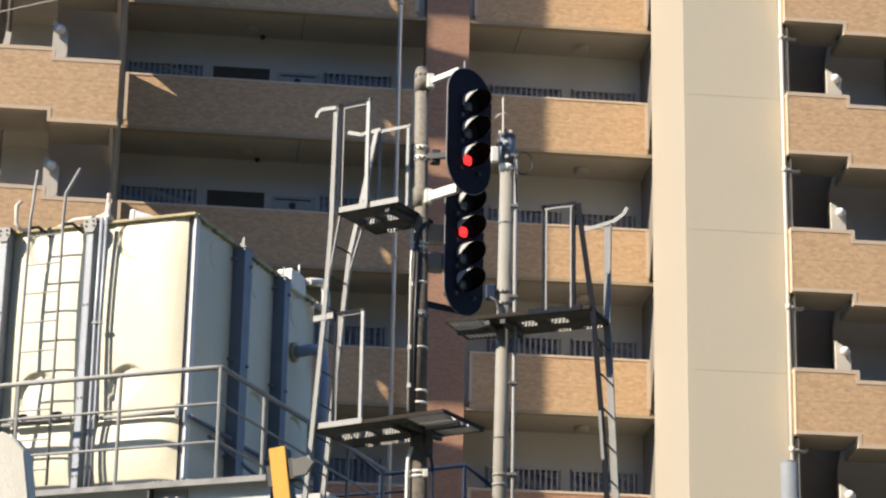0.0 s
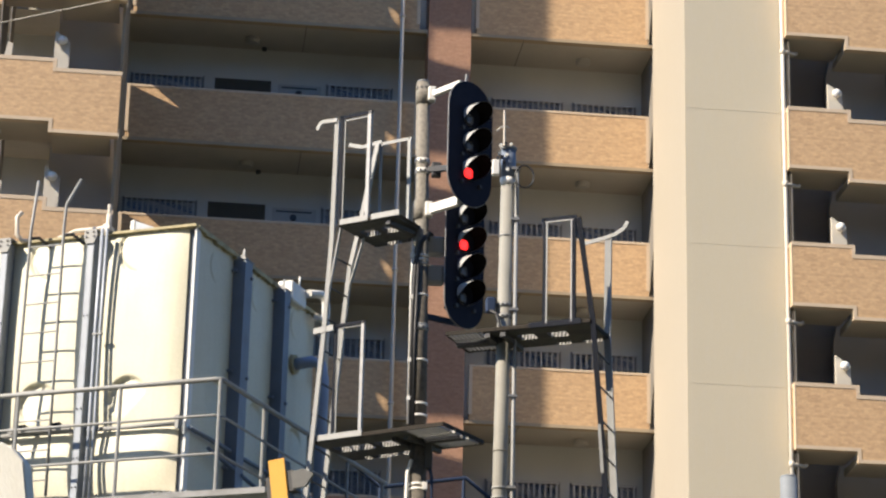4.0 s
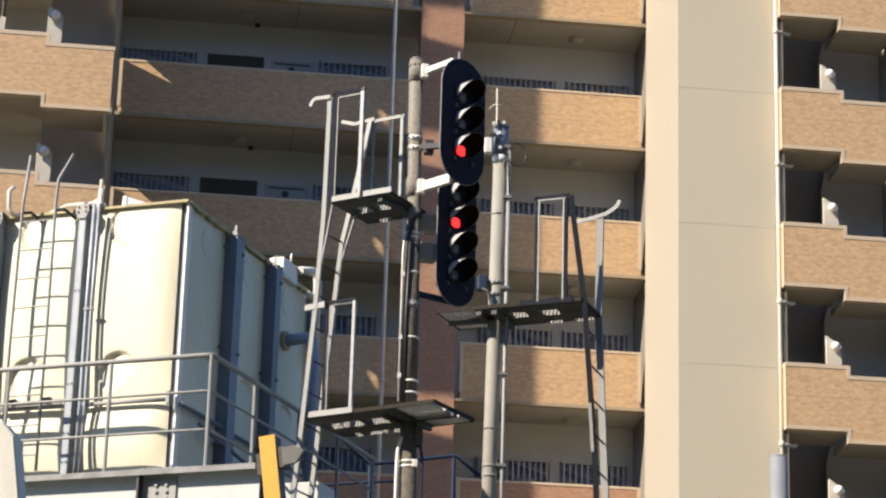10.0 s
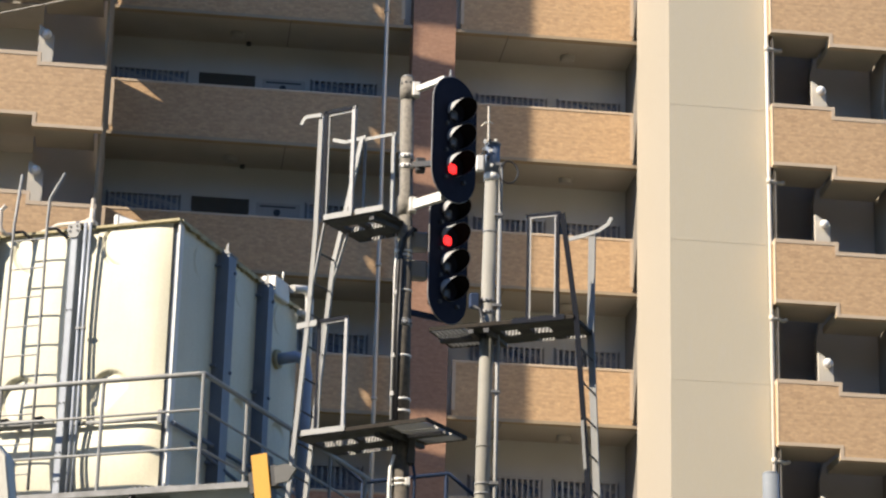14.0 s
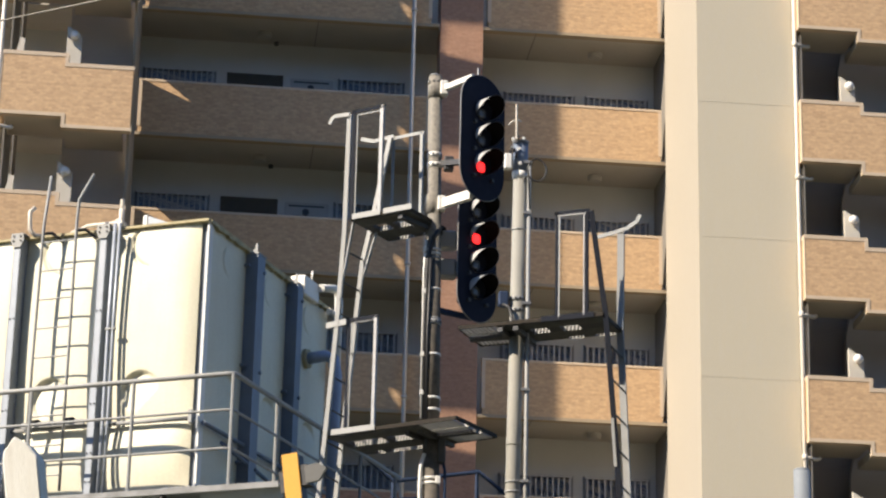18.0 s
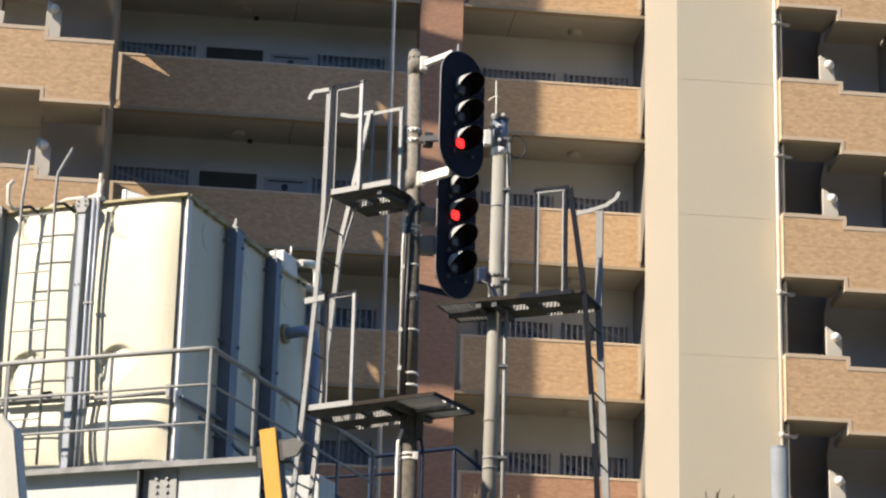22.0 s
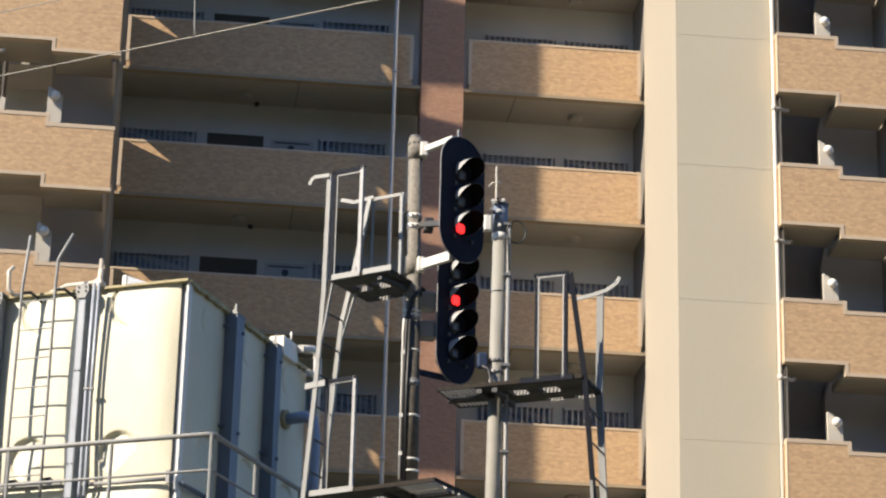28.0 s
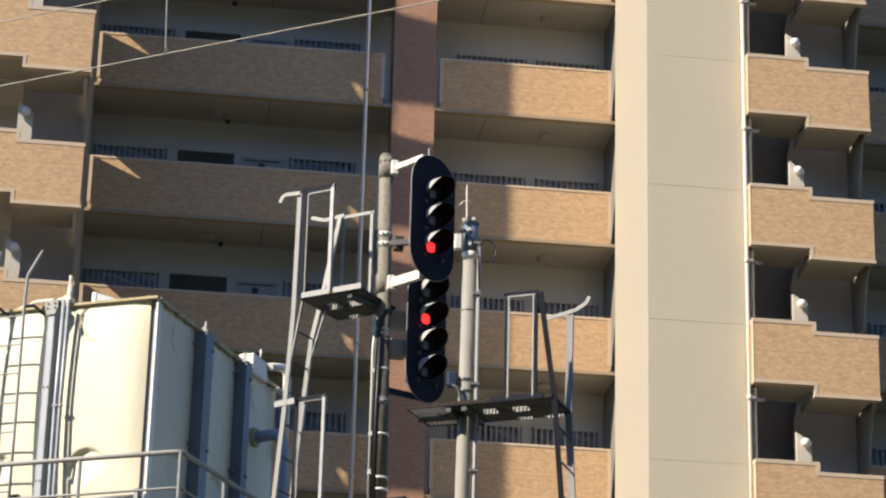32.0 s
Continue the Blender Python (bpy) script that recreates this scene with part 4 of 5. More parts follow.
tb = part("terminal_box", rod(B(), (2.968, 22.0, 9.93), (2.968, 22.0, 10.215), 0.072, 0.070, 20), RIB_SHADE, rp, "blue-grey terminal fitting on the pole top")
part("collar", rod(B(), (2.962, 22.0, 9.86), (2.962, 22.0, 9.93), 0.068, 0.072, 20), WHITEP, tb, "white collar under the fitting")
part("switch_box", box(B(), 2.805, 2.875, 21.9, 21.97, 9.93, 10.08, 0.008), WHITEP, tb, "small white switch box")
part("top_plate", rod(B(), (2.968, 22.0, 10.215), (2.968, 22.0, 10.235), 0.078, 0.078, 20), GALV_LIGHT, tb)
for x, z, m2 in ((2.885, 10.23, WHITEP), (2.93, 10.245, GALV_DARK), (2.98, 10.24, WHITEP), (2.875, 10.15, GALV_LIGHT), (2.895, 10.115, CABLE), (2.94, 10.135, WHITEP), (2.915, 10.07, CABLE), (2.95, 9.99, WHITEP), (2.86, 10.10, GALV_DARK)):
    part("insulator", rod(B(), (x, 21.90, z), (x, 21.95, z), 0.016, 0.012, 8), m2, tb)
bm = B()
rod(bm, (2.918, 21.92, 10.2), (2.914, 21.92, 10.58), 0.010, None, 8)
tube(bm, [(2.842, 21.92, 10.37), (2.88, 21.92, 10.41), (2.93, 21.92, 10.425), (2.96, 21.92, 10.41)], 0.008, 6)
part("rod", bm, PVC, rp, "thin upright rod with a hook")
bm = B()
tube(bm, [(3.0, 21.92, 9.84)] + [(3.108 + 0.088 * math.cos(a), 21.9, 9.925 + 0.11 * math.sin(a)) for a in [math.pi + 0.5 + 0.35 * k for k in range(19)]] + [(3.035, 21.92, 9.82), (3.05, 21.93, 9.55)], 0.008, 8)
part("cable_loop", bm, CABLE, rp, "loop of black cable")
bm = B()
tube(bm, [(2.80, 21.95, 8.62), (2.87, 21.92, 8.58), (2.90, 21.9, 8.45), (2.89, 21.9, 8.38)], 0.016, 8)
part("cable", bm, CABLE, rp)
part("bracket_stub", box(B(), 2.775, 2.865, 21.93, 22.02, 8.60, 8.74, 0.012), NAVY_MID, rp, "blue-grey bracket stub clamped to the pole")
rp.matrix_world = AFAR


def steel_platform(m, u1, v1, z, label, brackets, open_from=9.0, open_to=9.0, slots=(((0.0, 0.47), (0.53, 1.0)), ((0.1, 1.0),))):
    """A small maintenance platform: angle frame, punched treads and toe boards."""
    t = at_site(new("maintenance_platform"), m)
    tagged(t, label, "platform", "maintenance platforms")
    u0, v0 = 0.0, 0.0
    for a, b in (((u0, v0), (u1, v0)), ((u0, v1), (u1, v1)), ((u0, v0), (u0, v1)), ((u1, v0), (u1, v1))):
        part("edge_bar", bar(B(), (*a, z + 0.005), (*b, z + 0.005), 0.012, 0.036), EDGE, t, "dark brown edge bar")
    # solid planks, serrated slots between them, and an open grating beside
    lo, hi = (open_from, min(open_to, u1)) if open_from < u1 else (u1, u1)
    s0, s1 = (u0 + 0.01, lo) if lo > u0 + 0.05 else (hi, u1 - 0.01)
    cuts = [v1 * c for c in (0.02, 0.30, 0.53, 0.86, 0.98)]
    for y0, y1 in ((cuts[0], cuts[1]), (cuts[2], cuts[3])):
        part("plank", box(B(), s0, s1, y0, y1, z - 0.02, z + 0.02), PLANK, t, "grey steel tread plank")
    for row, (y0, y1) in enumerate(((cuts[1], cuts[2]), (cuts[3], cuts[4]))):
        bm = B()
        for a, c in slots[row]:
            a, c = s0 + (s1 - s0) * a, s0 + (s1 - s0) * c
            n = int((c - a) / 0.031)
            for k in range(n):
                x = a + (c - a) * (k + 0.5) / n
                prism(bm, [(x - 0.010, y1 - 0.008, z - 0.028), (x + 0.001, y1 - 0.008, z - 0.028), (x + 0.009, y1 - 0.008, z + 0.022), (x - 0.002, y1 - 0.008, z + 0.022)], (0, 0.005, 0))
        tagged(part("serration", bm, SLAT, t, "upturned teeth between planks, pale for sunlight"), kind="stuff")
        edges = [0.0] + [e for pair in slots[row] for e in pair] + [1.0]
        for a, c in zip(edges[::2], edges[1::2]):
            if c - a > 0.01:
                part("tread_plate", box(B(), s0 + (s1 - s0) * a, s0 + (s1 - s0) * c, y0, y1, z - 0.018, z + 0.018), GALV_DARK, t, "dark plain tread plate")
    if hi - lo > 0.05:
        bm = B()
        n = int((hi - lo) / 0.042)
        for k in range(n):
            x = max(lo, 0.01) + (hi - lo - 0.03) * k / n
            bar(bm, (x, v0 + 0.01, z), (x + 0.02, v1 - 0.01, z), 0.022, 0.022)
        for k in (0.33, 0.66):
            y = v0 + (v1 - v0) * k
            bar(bm, (max(lo, 0.01), y, z - 0.006), (hi - 0.01, y, z - 0.006), 0.012, 0.03)
        tagged(part("grating", bm, SLAT, t, "open grating, pale for sunlight"), kind="stuff")
        part("joist", bar(B(), (lo, (v0 + v1) / 2, z - 0.03), (hi, (v0 + v1) / 2 + 0.02, z - 0.03), 0.07, 0.03), GALV_DARK, t, "dark joist under the grating")
    for (a, b) in brackets:
        part("bracket", bar(B(), a, b, 0.05, 0.04), GALV_DARK, t, "dark support bracket")
    return t


def rail_frame(t, u0, u1, v, z0, z1, mats, w=0.03):
    bm = B()
    angle_bar(bm, (u0, v, z0), (u0, v, z1), w, 0.005, (1, 0, 0), (0, 1, 0))
    part("rail_post", bm, mats[0], t)
    bm = B()
    angle_bar(bm, (u1, v, z0), (u1, v, z1), w, 0.005, (-1, 0, 0), (0, 1, 0))
    part("rail_post", bm, mats[1], t)
    bm = B()
    angle_bar(bm, (u0 - 0.01, v, z1), (u1 + 0.01, v, z1), w, 0.005, (0, 0, -1), (0, 1, 0))
    part("rail_top", bm, mats[2], t)


def toe_board(t, u0, u1, v, z, mat=GALV_LIGHT):
    part("toe_board", box(B(), u0, u1, v - 0.006, v + 0.006, z - 0.03, z + 0.022), mat, t, "pale toe board")


# left mast: lower and upper platforms
low = steel_platform(LEFT, 1.375, 0.72, 7.36, "dark steel lower maintenance platform on the signal pole", [((0.80, 0.12, 7.325), (0.80, 0.70, 7.325)), ((0.93, 0.12, 7.325), (0.93, 0.70, 7.325))], 0.98, 1.4, (((0.07, 0.46), (0.52, 0.78)), ((0.12, 0.22), (0.27, 0.85))))
toe_board(low, 0.0, 0.54, -0.012, 7.38)
# Outer frames hold shade in their dark colour; inner copies are pale.
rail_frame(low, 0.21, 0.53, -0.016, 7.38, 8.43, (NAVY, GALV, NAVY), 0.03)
rail_frame(low, 0.24, 0.52, -0.004, 7.38, 8.40, (GALV_LIGHT, GALV, GALV_LIGHT), 0.016)
UP = LEFT @ pose(0.25, -0.07, 0)
upp = steel_platform(UP, 0.62, 0.66, 9.37, "dark steel upper maintenance platform on the signal pole", [((0.52, 0.02, 9.32), (0.60, 0.64, 9.32))], slots=(((0.14, 0.40), (0.50, 0.82)), ((0.20, 0.48), (0.62, 0.90))))
toe_board(upp, 0.02, 0.32, -0.012, 9.39)
toe_board(upp, 0.36, 0.66, -0.012, 9.39)
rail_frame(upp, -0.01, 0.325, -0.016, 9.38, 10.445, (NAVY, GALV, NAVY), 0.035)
rail_frame(upp, 0.025, 0.315, -0.004, 9.38, 10.405, (GALV_LIGHT, GALV_LIGHT, GALV_LIGHT), 0.016)
rail_frame(upp, 0.06, 0.40, 0.57, 9.38, 10.37, (GALV_LIGHT, GALV_LIGHT, GALV_LIGHT))


def mast_ladder(m, near, far, rungs, label, hooks, mats, faces=(0.05, 0.05)):
    t = at_site(new("mast_ladder"), m)
    tagged(t, label, "ladder", "mast ladders")
    for pts, mat, face in ((near, mats[0], faces[0]), (far, mats[1], faces[1])):
        for a, b in zip(pts, pts[1:]):
            inset = Vector(((0.05 - face) / 2, 0.012 if face > 0.05 else 0.0, 0))
            bm = B()
            bar(bm, Vector(a) + inset, Vector(b) + inset, 0.012, face, (1, 0.2, 0))
            bar(bm, Vector(a) + Vector((0.02, 0.0, 0)), Vector(b) + Vector((0.02, 0.0, 0)), 0.04, 0.008, (1, 0.2, 0))
            part("stile", bm, mat, t, "steel angle stile")
    for z in rungs:
        def on(pts):
            for a, b in zip(pts, pts[1:]):
                if a[2] <= z <= b[2]:
                    return Vector(a).lerp(Vector(b), (z - a[2]) / (b[2] - a[2]))
            return Vector(pts[-1])
        part("rung", rod(B(), on(near), on(far), 0.009, None, 8), GALV_DARK, t)
    for pts, mat in hooks:
        bm = B()
        for a, b in zip(pts, pts[1:]):
            bar(bm, a, b, 0.012, 0.036)
        part("grab_hook", bm, mat, t, "curved grab rail end")
    return t


mast_ladder(LEFT, [(-0.30, 0.0, 3.9), (0.028, -0.03, 7.35), (0.105, -0.03, 8.3), (0.158, -0.03, 9.27), (0.168, -0.03, 10.43)], [(-0.32, 0.30, 3.9), (-0.012, 0.30, 7.30), (0.045, 0.30, 7.96), (0.15, 0.30, 9.07), (0.21, 0.34, 9.45), (0.30, 0.48, 10.35)],
            [4.3 + 0.3 * k for k in range(17)], "pale galvanised ladder up the signal mast",
            [([(0.18, -0.05, 10.43), (0.014, -0.06, 10.435), (-0.02, -0.06, 10.40), (-0.032, -0.06, 10.365)], GALV_LIGHT), ([(0.33, 0.5, 10.375), (0.11, 0.5, 10.36), (-0.04, 0.5, 10.41)], GALV_LIGHT)], (GALV_LIGHT, GALV_LIGHT))
part("stub_bar", bar(B(), (0.0, -0.03, 8.385), (0.215, -0.03, 8.395), 0.03, 0.055), GALV_LIGHT, low)
for v, u0, u1 in ((-0.03, 0.125, 0.255), (0.30, 0.13, 0.30)):
    part("knee_brace", bar(B(), (u0 - 0.25, v + 0.07, 8.62 if v < 0 else 8.82), (u1 - 0.25, v + 0.07, 9.37), 0.03, 0.012), GALV_LIGHT, upp, "pale knee brace")

# right mast: platform
rpl = steel_platform(RIGHT, 1.38, 0.57, 8.37, "dark steel maintenance platform on the pale signal pole", [((0.40, 0.0, 8.32), (0.40, 0.5, 8.32)), ((0.55, 0.0, 8.32), (0.55, 0.5, 8.32)), ((0.47, 0.2, 8.33), (0.2, 0.3, 8.36))], 0.0, 0.36, (((0.26, 0.42), (0.54, 0.72)), ((0.50, 0.66), (0.76, 0.96))))
toe_board(rpl, 0.80, 1.30, -0.012, 8.38, NAVY)
# Same split here: shade-dark outer frame, pale inner frame.
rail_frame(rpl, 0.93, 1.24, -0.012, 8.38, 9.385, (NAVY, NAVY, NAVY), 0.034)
rail_frame(rpl, 0.964, 1.212, -0.02, 8.38, 9.348, (GALV_LIGHT, GALV, GALV_LIGHT), 0.012)
right_ladder = mast_ladder(RIGHT, [(1.64, 0.10, 3.9), (1.49, 0.067, 7.05), (1.40, 0.02, 8.37), (1.27, -0.01, 9.36)], [(1.58, 0.40, 3.9), (1.49, 0.42, 6.6), (1.38, 0.52, 8.37), (1.37, 0.58, 9.36)],
            [4.27 + 0.32 * k for k in range(13)], "galvanised ladder up the pale signal mast",
            [([(1.10, 0.58, 9.31), (1.28, 0.58, 9.34), (1.42, 0.58, 9.37), (1.52, 0.58, 9.43), (1.55, 0.58, 9.49)], GALV_LIGHT)], (NAVY, GALV_LIGHT), (0.05, 0.068))
part("stile_flange", bar(B(), (1.480, 0.055, 6.98), (1.455, 0.04, 7.42), 0.008, 0.028, (1, 0.2, 0)), GALV_LIGHT, right_ladder, "pale stile flange")


def hood(bm_out, bm_in, cx, cz):
    """A slant-cut round lamp hood: longest above and to the right, cut away below to the left; opens towards -y."""
    n, r = 32, 0.106
    for bm, rr in ((bm_out, r), (bm_in, r - 0.006)):
        back, front = [], []
        for k in range(n):
            a = 2 * math.pi * k / n
            x, z = rr * math.sin(a), rr * math.cos(a)
            length = 0.012 + 0.19 * max(0.0, (math.cos(a - 0.5) + 0.74) / 1.72) ** 0.6
            back.append(bm.verts.new((cx + x, -0.01, cz + z)))
            front.append(bm.verts.new((cx + x, -length, cz + z)))
        for k in range(n):
            q = (back[k], back[(k + 1) % n], front[(k + 1) % n], front[k])
            bm.faces.new(q if bm is bm_out else q[::-1]).smooth = True


def signal_head(m, n, lit, height, w, label, pitch=0.262, off=0.0):
    """A colour-light signal head: a round-ended back plate with hooded lamps; faces -y."""
    t = at_site(new("railway_signal"), m)
    tagged(t, label, "signal", "railway signals")
    half = height / 2 - w
    outline = [(w * math.cos(a), 0.0, half + w * math.sin(a)) for a in [math.pi * k / 24 for k in range(25)]]
    outline += [(w * math.cos(a), 0.0, -half + w * math.sin(a)) for a in [math.pi + math.pi * k / 24 for k in range(25)]]
    part("back_plate", prism(B(), outline, (0, 0.014, 0)), BLACK, t, "matt black round-ended back plate")
    rim = B()
    tube(rim, [(x, 0.008, z) for x, _, z in outline] + [(outline[0][0], 0.008, outline[0][2])], 0.006, 6)
    part("plate_rim", rim, GALV, t, "pale metal plate edge")
    bm = B()
    box(bm, -0.12, 0.12, 0.014, 0.16, -height / 2 + 0.18, height / 2 - 0.18, 0.02)
    part("lamp_case", bm, BLACK, t, "black lamp case")
    for k in range(n):
        z = (n - 1) * pitch / 2 - k * pitch + off
        o, i = B(), B()
        hood(o, i, 0.0, z)
        h = part("hood", o, HOOD_OUT, t, "dark cut-away lamp hood")
        part("hood_lining", i, LINING, h)
        bm = rod(B(), (0, 0, z), (0, -0.022, z), 0.098, 0.098, 24)
        part("lens_ring", bm, BLACK, t)
        bm = B()
        box(bm, -0.095, -0.005, -0.040, -0.020, z - 0.092, z - 0.004, 0.018)
        part("lens", bm, LENS_RED if k == lit else LENS_OFF, t, "lit red square lens" if k == lit else "dark unlit lens")
        for x in (0.10, -0.13):
            part("lens_latch", box(B(), x, x + 0.03, -0.03, 0.0, z - 0.15, z - 0.12), GALV_DARK, t)
    return t


HOOD_OUT = material("dull_grey_hood", (0.40, 0.40, 0.405), 0.6, spots=(0.30, 0.30, 0.305), scale=12, amount=0.4)
HEAD_1 = pose(2.556, 21.56, 10.083, 0, 0, 38.0)
HEAD_2 = pose(2.59, 22.1, 9.13, 0, 0, 38.0)
signal_head(HEAD_1, 3, 2, 1.22, 0.282, "black three-lamp railway signal head with a red lamp lit", 0.262, 0.0)
signal_head(HEAD_2, 4, 1, 1.30, 0.25, "black four-lamp railway signal head with a red lamp lit", 0.258, 0.055)


def head_brackets():
    t = new("head_bracket")
    tagged(t, "white painted bracket arms holding the upper signal head", "bracket")
    for z, za, thick in ((10.705, 10.70, 0.05), (9.555, 9.54, 0.085)):
        bm = B()
        bar(bm, (2.20, 21.98, z), (2.465, 21.61, za), 0.05, thick)
        part("mount", box(B(), 2.19, 2.26, 21.90, 22.0, z - 0.07, z + 0.07, 0.008), WHITEP, t, "white painted mounting block")
        part("arm", bm, WHITEP, t, "white painted steel arm")
        bm = rod(B(), (2.15, 22.0, z - 0.09), (2.15, 22.0, z + 0.09), 0.070, None, 20)
        part("collar", bm, POLE_DARK, t, "weathered pole collar")
    bm = B()
    bar(bm, (2.2, 22.0, 9.97), (2.455, 21.65, 9.88), 0.05, 0.05)
    part("mount", box(B(), 2.24, 2.33, 21.9, 21.98, 9.88, 10.02, 0.01), GALV_DARK, t)
    part("arm", bm, GALV_DARK, t, "dark steel arm")
    part("eye_bolt", rod(B(), (2.505, 21.57, 10.67), (2.505, 21.57, 10.775), 0.014, 0.01, 8), GALV, t)
    t = new("head_bracket")
    tagged(t, "grey steel bracket arms holding the lower signal head", "bracket")
    for a, c in (((2.2, 22.02, 8.55), (2.56, 22.15, 8.53)),):
        part("arm", bar(B(), a, c, 0.04, 0.05), NAVY_MID, t, "dark blue-grey steel arm")
    for z in (9.18, 8.90):
        part("lamp_house", box(B(), 2.22, 2.40, 22.1, 22.22, z, z + 0.18, 0.02), PVC_GREY, t, "grey rear lamp housing")


head_brackets()


# ---- small things on the embankment ----
def yellow_post():
    t = new("marker_post")
    tagged(t, "yellow painted square marker post with dark sides", "marker post")
    x, y = 0.655, 15.0
    bm = B()
    box(bm, -0.05, 0.05, -0.05, 0.05, 0, 1.72, 0.004)
    # Body is coloured dark so the unlit right side reads dark.
    p = part("post", bm, GALV_DARK, t, "dark sides of the post")
    p.matrix_local = pose(x + 0.235, y, 3.65, 0, -8.0, 0) @ pose(0, 0, 0, 0, 0, -24)
    part("face_board", box(B(), -0.052, 0.052, -0.062, -0.0505, 0, 1.725, 0.002), YELLOW, p, "yellow painted face board")
    part("reflector_back", box(B(), 0.05, 0.10, -0.05, 0.05, 1.52, 1.645), GALV_DARK, p)
    bm = B()
    prism(bm, [(0.085, -0.056, 1.53), (0.165, -0.056, 1.53), (0.225, -0.056, 1.60), (0.165, -0.056, 1.64), (0.085, -0.056, 1.635)], (0, 0.03, 0))
    part("arrow_plate", bm, REFLECT, p, "grey arrow-shaped plate")
    part("reflector_back", box(B(), -0.09, -0.05, -0.03, 0.04, 1.5, 1.63), GALV_DARK, p)


yellow_post()


def wooden_stake():
    x, y = -0.60, 9.0
    bm = B()
    w, d = 0.066, 0.045
    prism(bm, [(-w, 0, 0), (w, 0, 0), (w, 0, 1.29), (0.03, 0, 1.345), (-0.014, 0, 1.378), (-w + 0.008, 0, 1.33), (-w, 0, 1.30)], (0, 2 * d, 0))
    bmesh.ops.bevel(bm, geom=bm.edges[:], offset=0.006, segments=1, affect="EDGES")
    ob = part("stake", bm, OLDWOOD)
    ob.matrix_world = pose(x + 0.21, y, 2.52, 0, -9.0, 0) @ pose(0, 0, 0, 0, 0, -16)
    tagged(ob, "weathered whitewashed wooden stake with a pointed top", "stake")


wooden_stake()


def steel_post():
    t = new("steel_post")
    tagged(t, "pale blue-grey galvanised round steel post", "post")
    part("shaft", rod(B(), (5.602, 22.08, 3.8), (5.602, 22.08, 7.212), 0.0765, None, 20), POST_STEEL, t)
    part("cap", rod(B(), (5.602, 22.08, 7.212), (5.602, 22.08, 7.232), 0.0765, 0.069, 20), POST_STEEL, t)


steel_post()


def cable_rack():
    t = new("cable_rack")
    tagged(t, "low pale double-bar cable rack beside the track", "cable rack")
    # Lower strips start late, so bare dark rail gives the shadow at the left.
    for z, cuts in ((6.165, ((0.0, 0.45), (0.475, 0.80), (0.82, 1.0))), (6.102, ((0.24, 0.355), (0.385, 0.71), (0.735, 0.97)))):
        lo, hi = Vector((2.85, 20.54, z)), Vector((3.68, 20.45, z + 0.064))
        part("rail", bar(B(), lo + Vector((0, 0.03, 0)), hi + Vector((0, 0.03, 0)), 0.02, 0.045), GALV_DARK, t, "dark rail behind the cover strips, part for shadow")
        for a, c in cuts:
            part("cover_strip", bar(B(), lo.lerp(hi, a), lo.lerp(hi, c), 0.028, 0.046), BALUSTER, t, "pale cover strip")
    for x in (2.87, 3.26, 3.66):
        part("post", box(B(), x - 0.018, x + 0.018, 20.52, 20.56, 3.8, 6.2), GALV, t)


cable_rack()


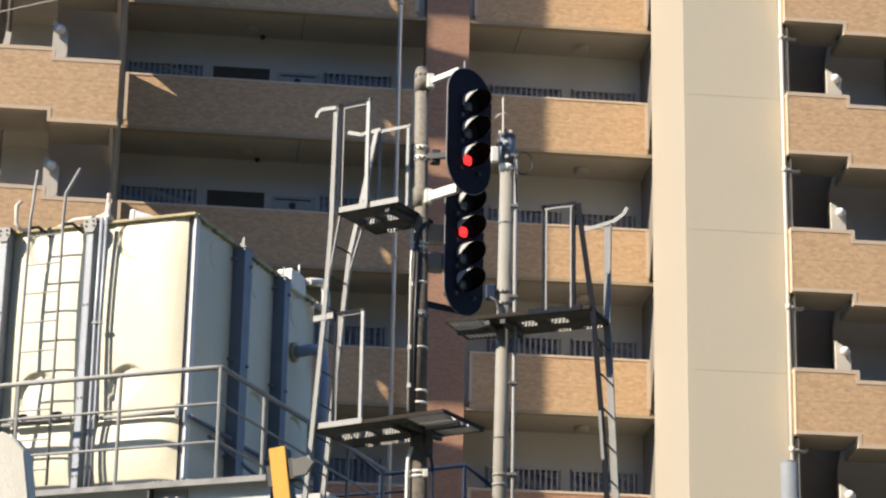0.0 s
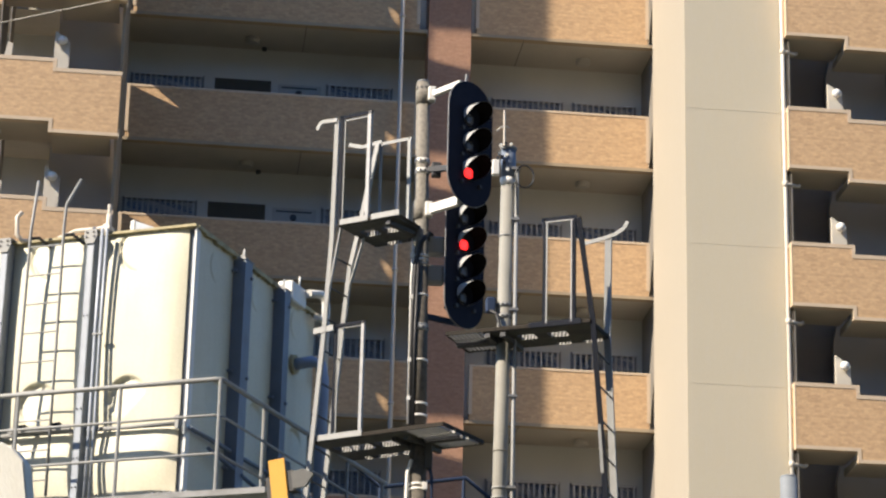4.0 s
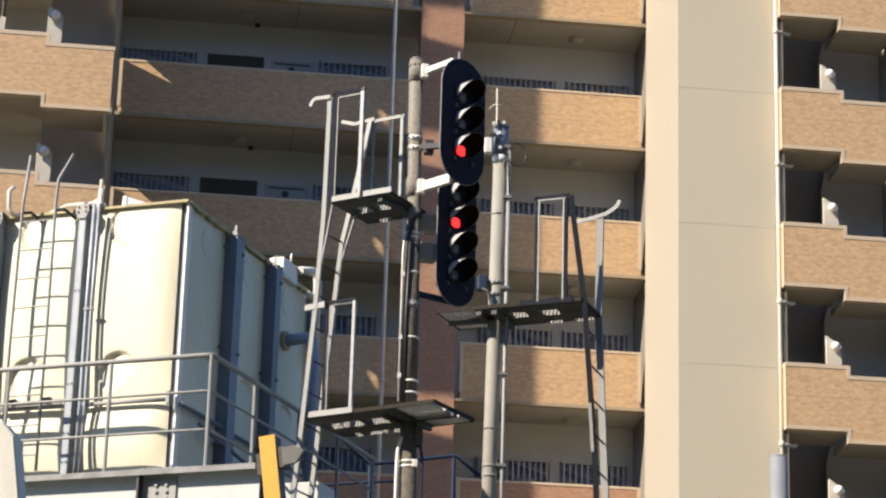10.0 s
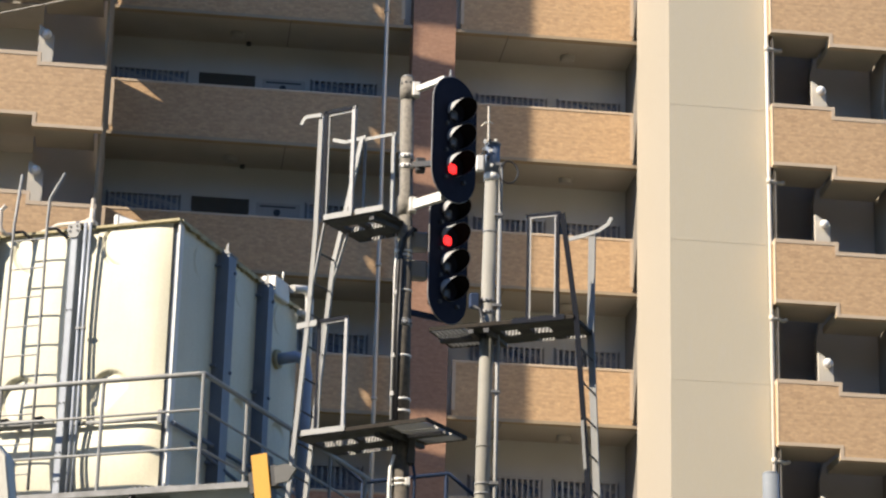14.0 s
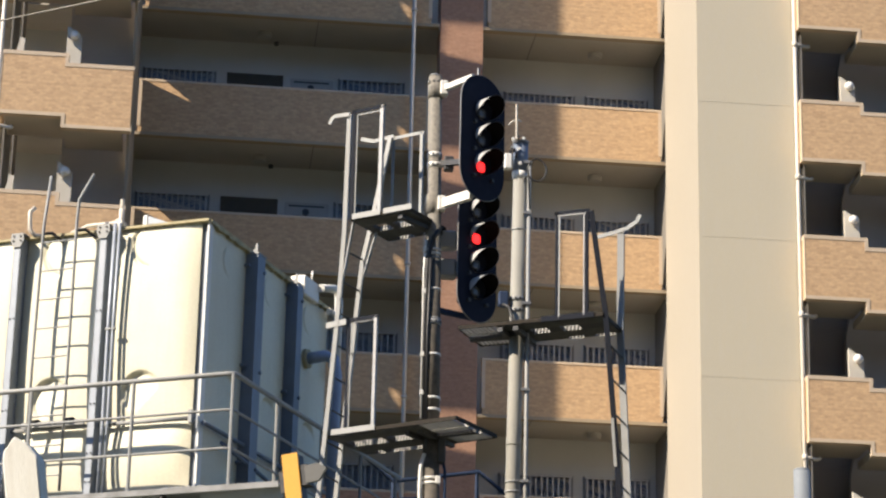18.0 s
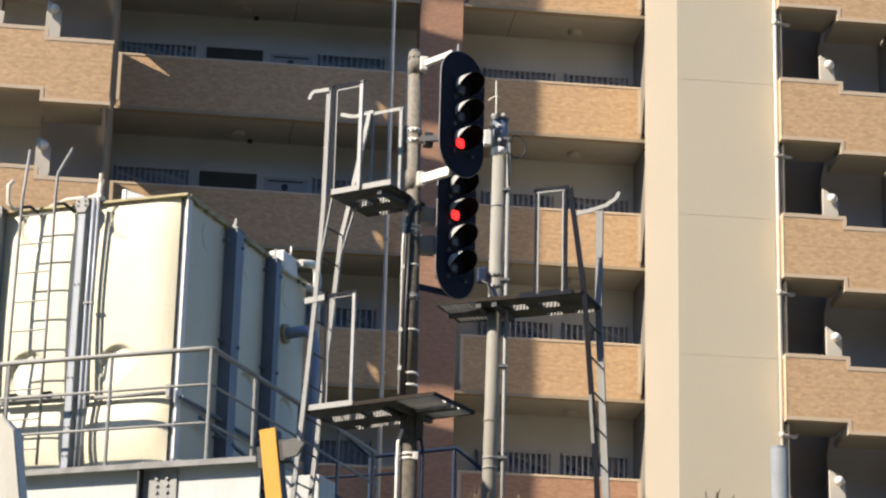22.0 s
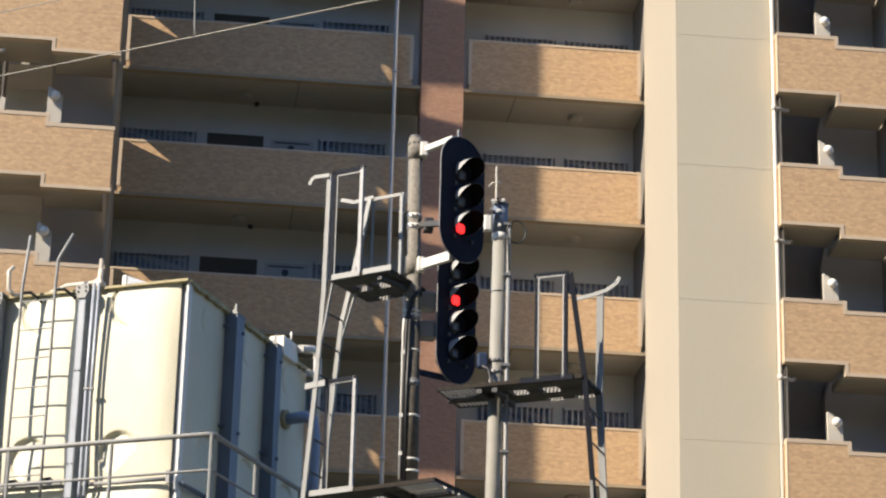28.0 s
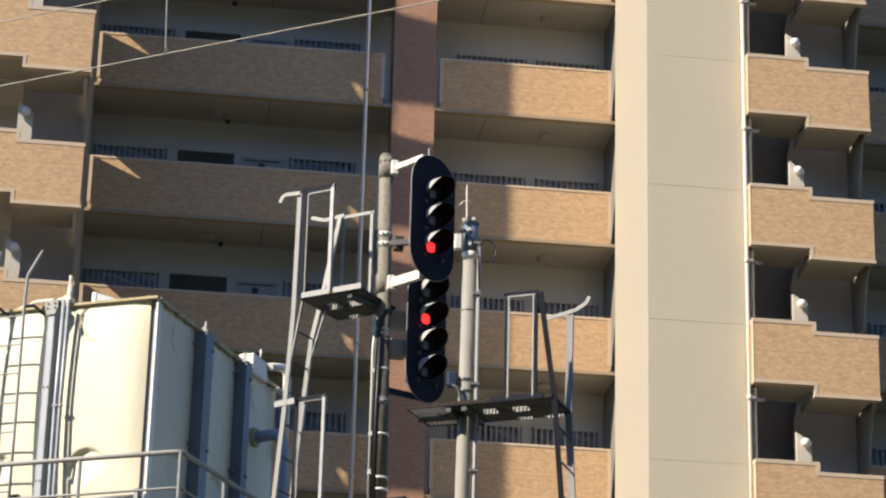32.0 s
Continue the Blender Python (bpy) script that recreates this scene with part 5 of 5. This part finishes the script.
def grass_clump(x, y, top, blades, plumes, seed, spread=0.09, dark=False):
    """Arching broad leaves round upright stalks that end in nodding bristly seed heads."""
    rnd = random.Random(seed)
    z0 = ground_height(x, y) - 0.05
    h = top - z0
    t = new("grass_clump")
    tagged(t, "wild grass with arching dark green leaves and dry seed heads", "grass", kind="stuff")
    leaves, stalks, heads = B(), B(), B()
    for k in range(blades):
        a, lean = rnd.uniform(0, 6.28), rnd.uniform(0.05, 0.20)
        start = Vector((x + rnd.gauss(0, spread), y + rnd.gauss(0, spread), z0 + h * rnd.uniform(0.40, 0.80)))
        rise, droop, w = h * rnd.uniform(0.12, 0.26), rnd.uniform(0.05, 0.16), rnd.uniform(0.006, 0.013)
        out, side = Vector((math.cos(a), math.sin(a), 0)), Vector((-math.sin(a), math.cos(a), rnd.uniform(-0.5, 0.5)))
        steps = [i / 6 for i in range(7)]
        pts = [start + out * lean * v + Vector((0, 0, rise * v - (rise * 0.55 + droop) * v * v * v)) for v in steps]
        wide = [w * (0.35 + 1.6 * v) * (1 - v) + 0.0006 for v in steps]
        rows = [(leaves.verts.new(p - side * q), leaves.verts.new(p + side * q)) for p, q in zip(pts, wide)]
        for (p0, p1), (p2, p3) in zip(rows, rows[1:]):
            leaves.faces.new((p0, p1, p3, p2)).smooth = True
    for k in range(plumes):
        a, lean = rnd.uniform(0, 6.28), rnd.uniform(0.06, 0.24)
        base = Vector((x + rnd.gauss(0, spread * 0.7), y + rnd.gauss(0, spread * 0.7), z0))
        tall = h * rnd.uniform(0.86, 1.04)
        long = rnd.uniform(0.06, 0.11)
        turn = rnd.uniform(-0.6, 0.6)

        def at(v):
            bend = lean * v ** 3 + 0.05 * max(0.0, v - 0.9) * 10 * lean
            return base + Vector((math.cos(a + turn * v) * bend, math.sin(a + turn * v) * bend, tall * v - 0.10 * lean * v ** 6))
        tube(stalks, [at(v) for v in (0, 0.3, 0.55, 0.75, 0.88, 0.95, 1.0)], 0.0019, 5)
        first = 1.0 - long / tall
        for j in range(90):
            v = first + (1.0 - first) * j / 90
            c = at(v)
            along = (at(min(1.0, v + 0.02)) - at(v - 0.02)).normalized()
            d = (along * 1.1 + Vector((rnd.gauss(0, 1), rnd.gauss(0, 1), rnd.gauss(0, 1))).normalized()).normalized()
            d *= 0.016 * math.sin(math.pi * (0.12 + 0.8 * j / 90))
            e = d.orthogonal().normalized() * 0.0013
            heads.faces.new([heads.verts.new(p) for p in (c - e * 1.5, c + e * 1.5, c + d + e * 0.3, c + d - e * 0.3)])
    part("leaves", leaves, LEAF, t, "dark green arching leaves")
    part("stalks", stalks, STRAW if not dark else LEAF, t, "thin stalks")
    part("seed_heads", heads, STRAW if not dark else SEED_DARK, t, "bristly seed heads")


for args in ((2.02, 15.0, 5.05, 130, 9, 1, 0.07), (1.88, 15.05, 5.12, 14, 6, 21, 0.04), (2.12, 15.1, 4.97, 60, 2, 9, 0.06), (1.72, 15.15, 4.93, 40, 2, 5, 0.07), (2.35, 15.2, 4.90, 50, 2, 6),
             (3.38, 15.0, 5.08, 60, 16, 2, 0.09, True), (3.56, 15.05, 5.02, 190, 5, 8, 0.10, True), (3.72, 15.1, 4.97, 120, 2, 3, 0.09, True), (3.20, 15.2, 4.92, 40, 2, 13, 0.08, True),
             (1.18, 15.2, 4.87, 110, 1, 17, 0.10), (1.42, 15.2, 4.80, 70, 0, 18, 0.10)):
    grass_clump(*args)


# ---- overhead wires ----
def overhead_wires():
    """Level contact and messenger wires over the track, which runs obliquely past the signals."""
    t = new("overhead_wire")
    tagged(t, "thin overhead line wires with a dropper above the track", "overhead wire")
    way = Vector((0.833, -0.553, 0))
    contact, messenger = Vector((-1.19, 17.52, 9.30)), Vector((-1.234, 17.52, 9.82))
    for name, p, r in (("contact_wire", contact, 0.0052), ("messenger_wire", messenger, 0.0045)):
        part(name, tube(B(), [p - way * 45, p, p + way * 45], r, 6), COPPER, t)
    c = contact + way * 1.44
    dr = part("dropper", rod(B(), c, (c.x - 0.02, c.y + 0.01, 9.82), 0.005, None, 6), GALV_LIGHT, t)
    part("wire_clamp", box(B(), c.x - 0.012, c.x + 0.012, c.y - 0.01, c.y + 0.01, 9.285, 9.345), COPPER, dr)
    part("wire_clamp", box(B(), c.x - 0.034, c.x - 0.008, c.y, c.y + 0.02, 9.775, 9.835), COPPER, dr)
    for s in (-45, 45):
        q = contact + way * s
        part("line_mast", rod(B(), (q.x, q.y + 1.2, ground_height(q.x, q.y) - 0.3), (q.x, q.y + 1.2, 10.4), 0.15, 0.12, 12), GALV, t)
        for z in (9.30, 9.82):
            part("cantilever", rod(B(), (q.x, q.y + 1.2, z + 0.02), (q.x, q.y - 0.05, z + 0.02), 0.02, None, 8), GALV, t)


overhead_wires()
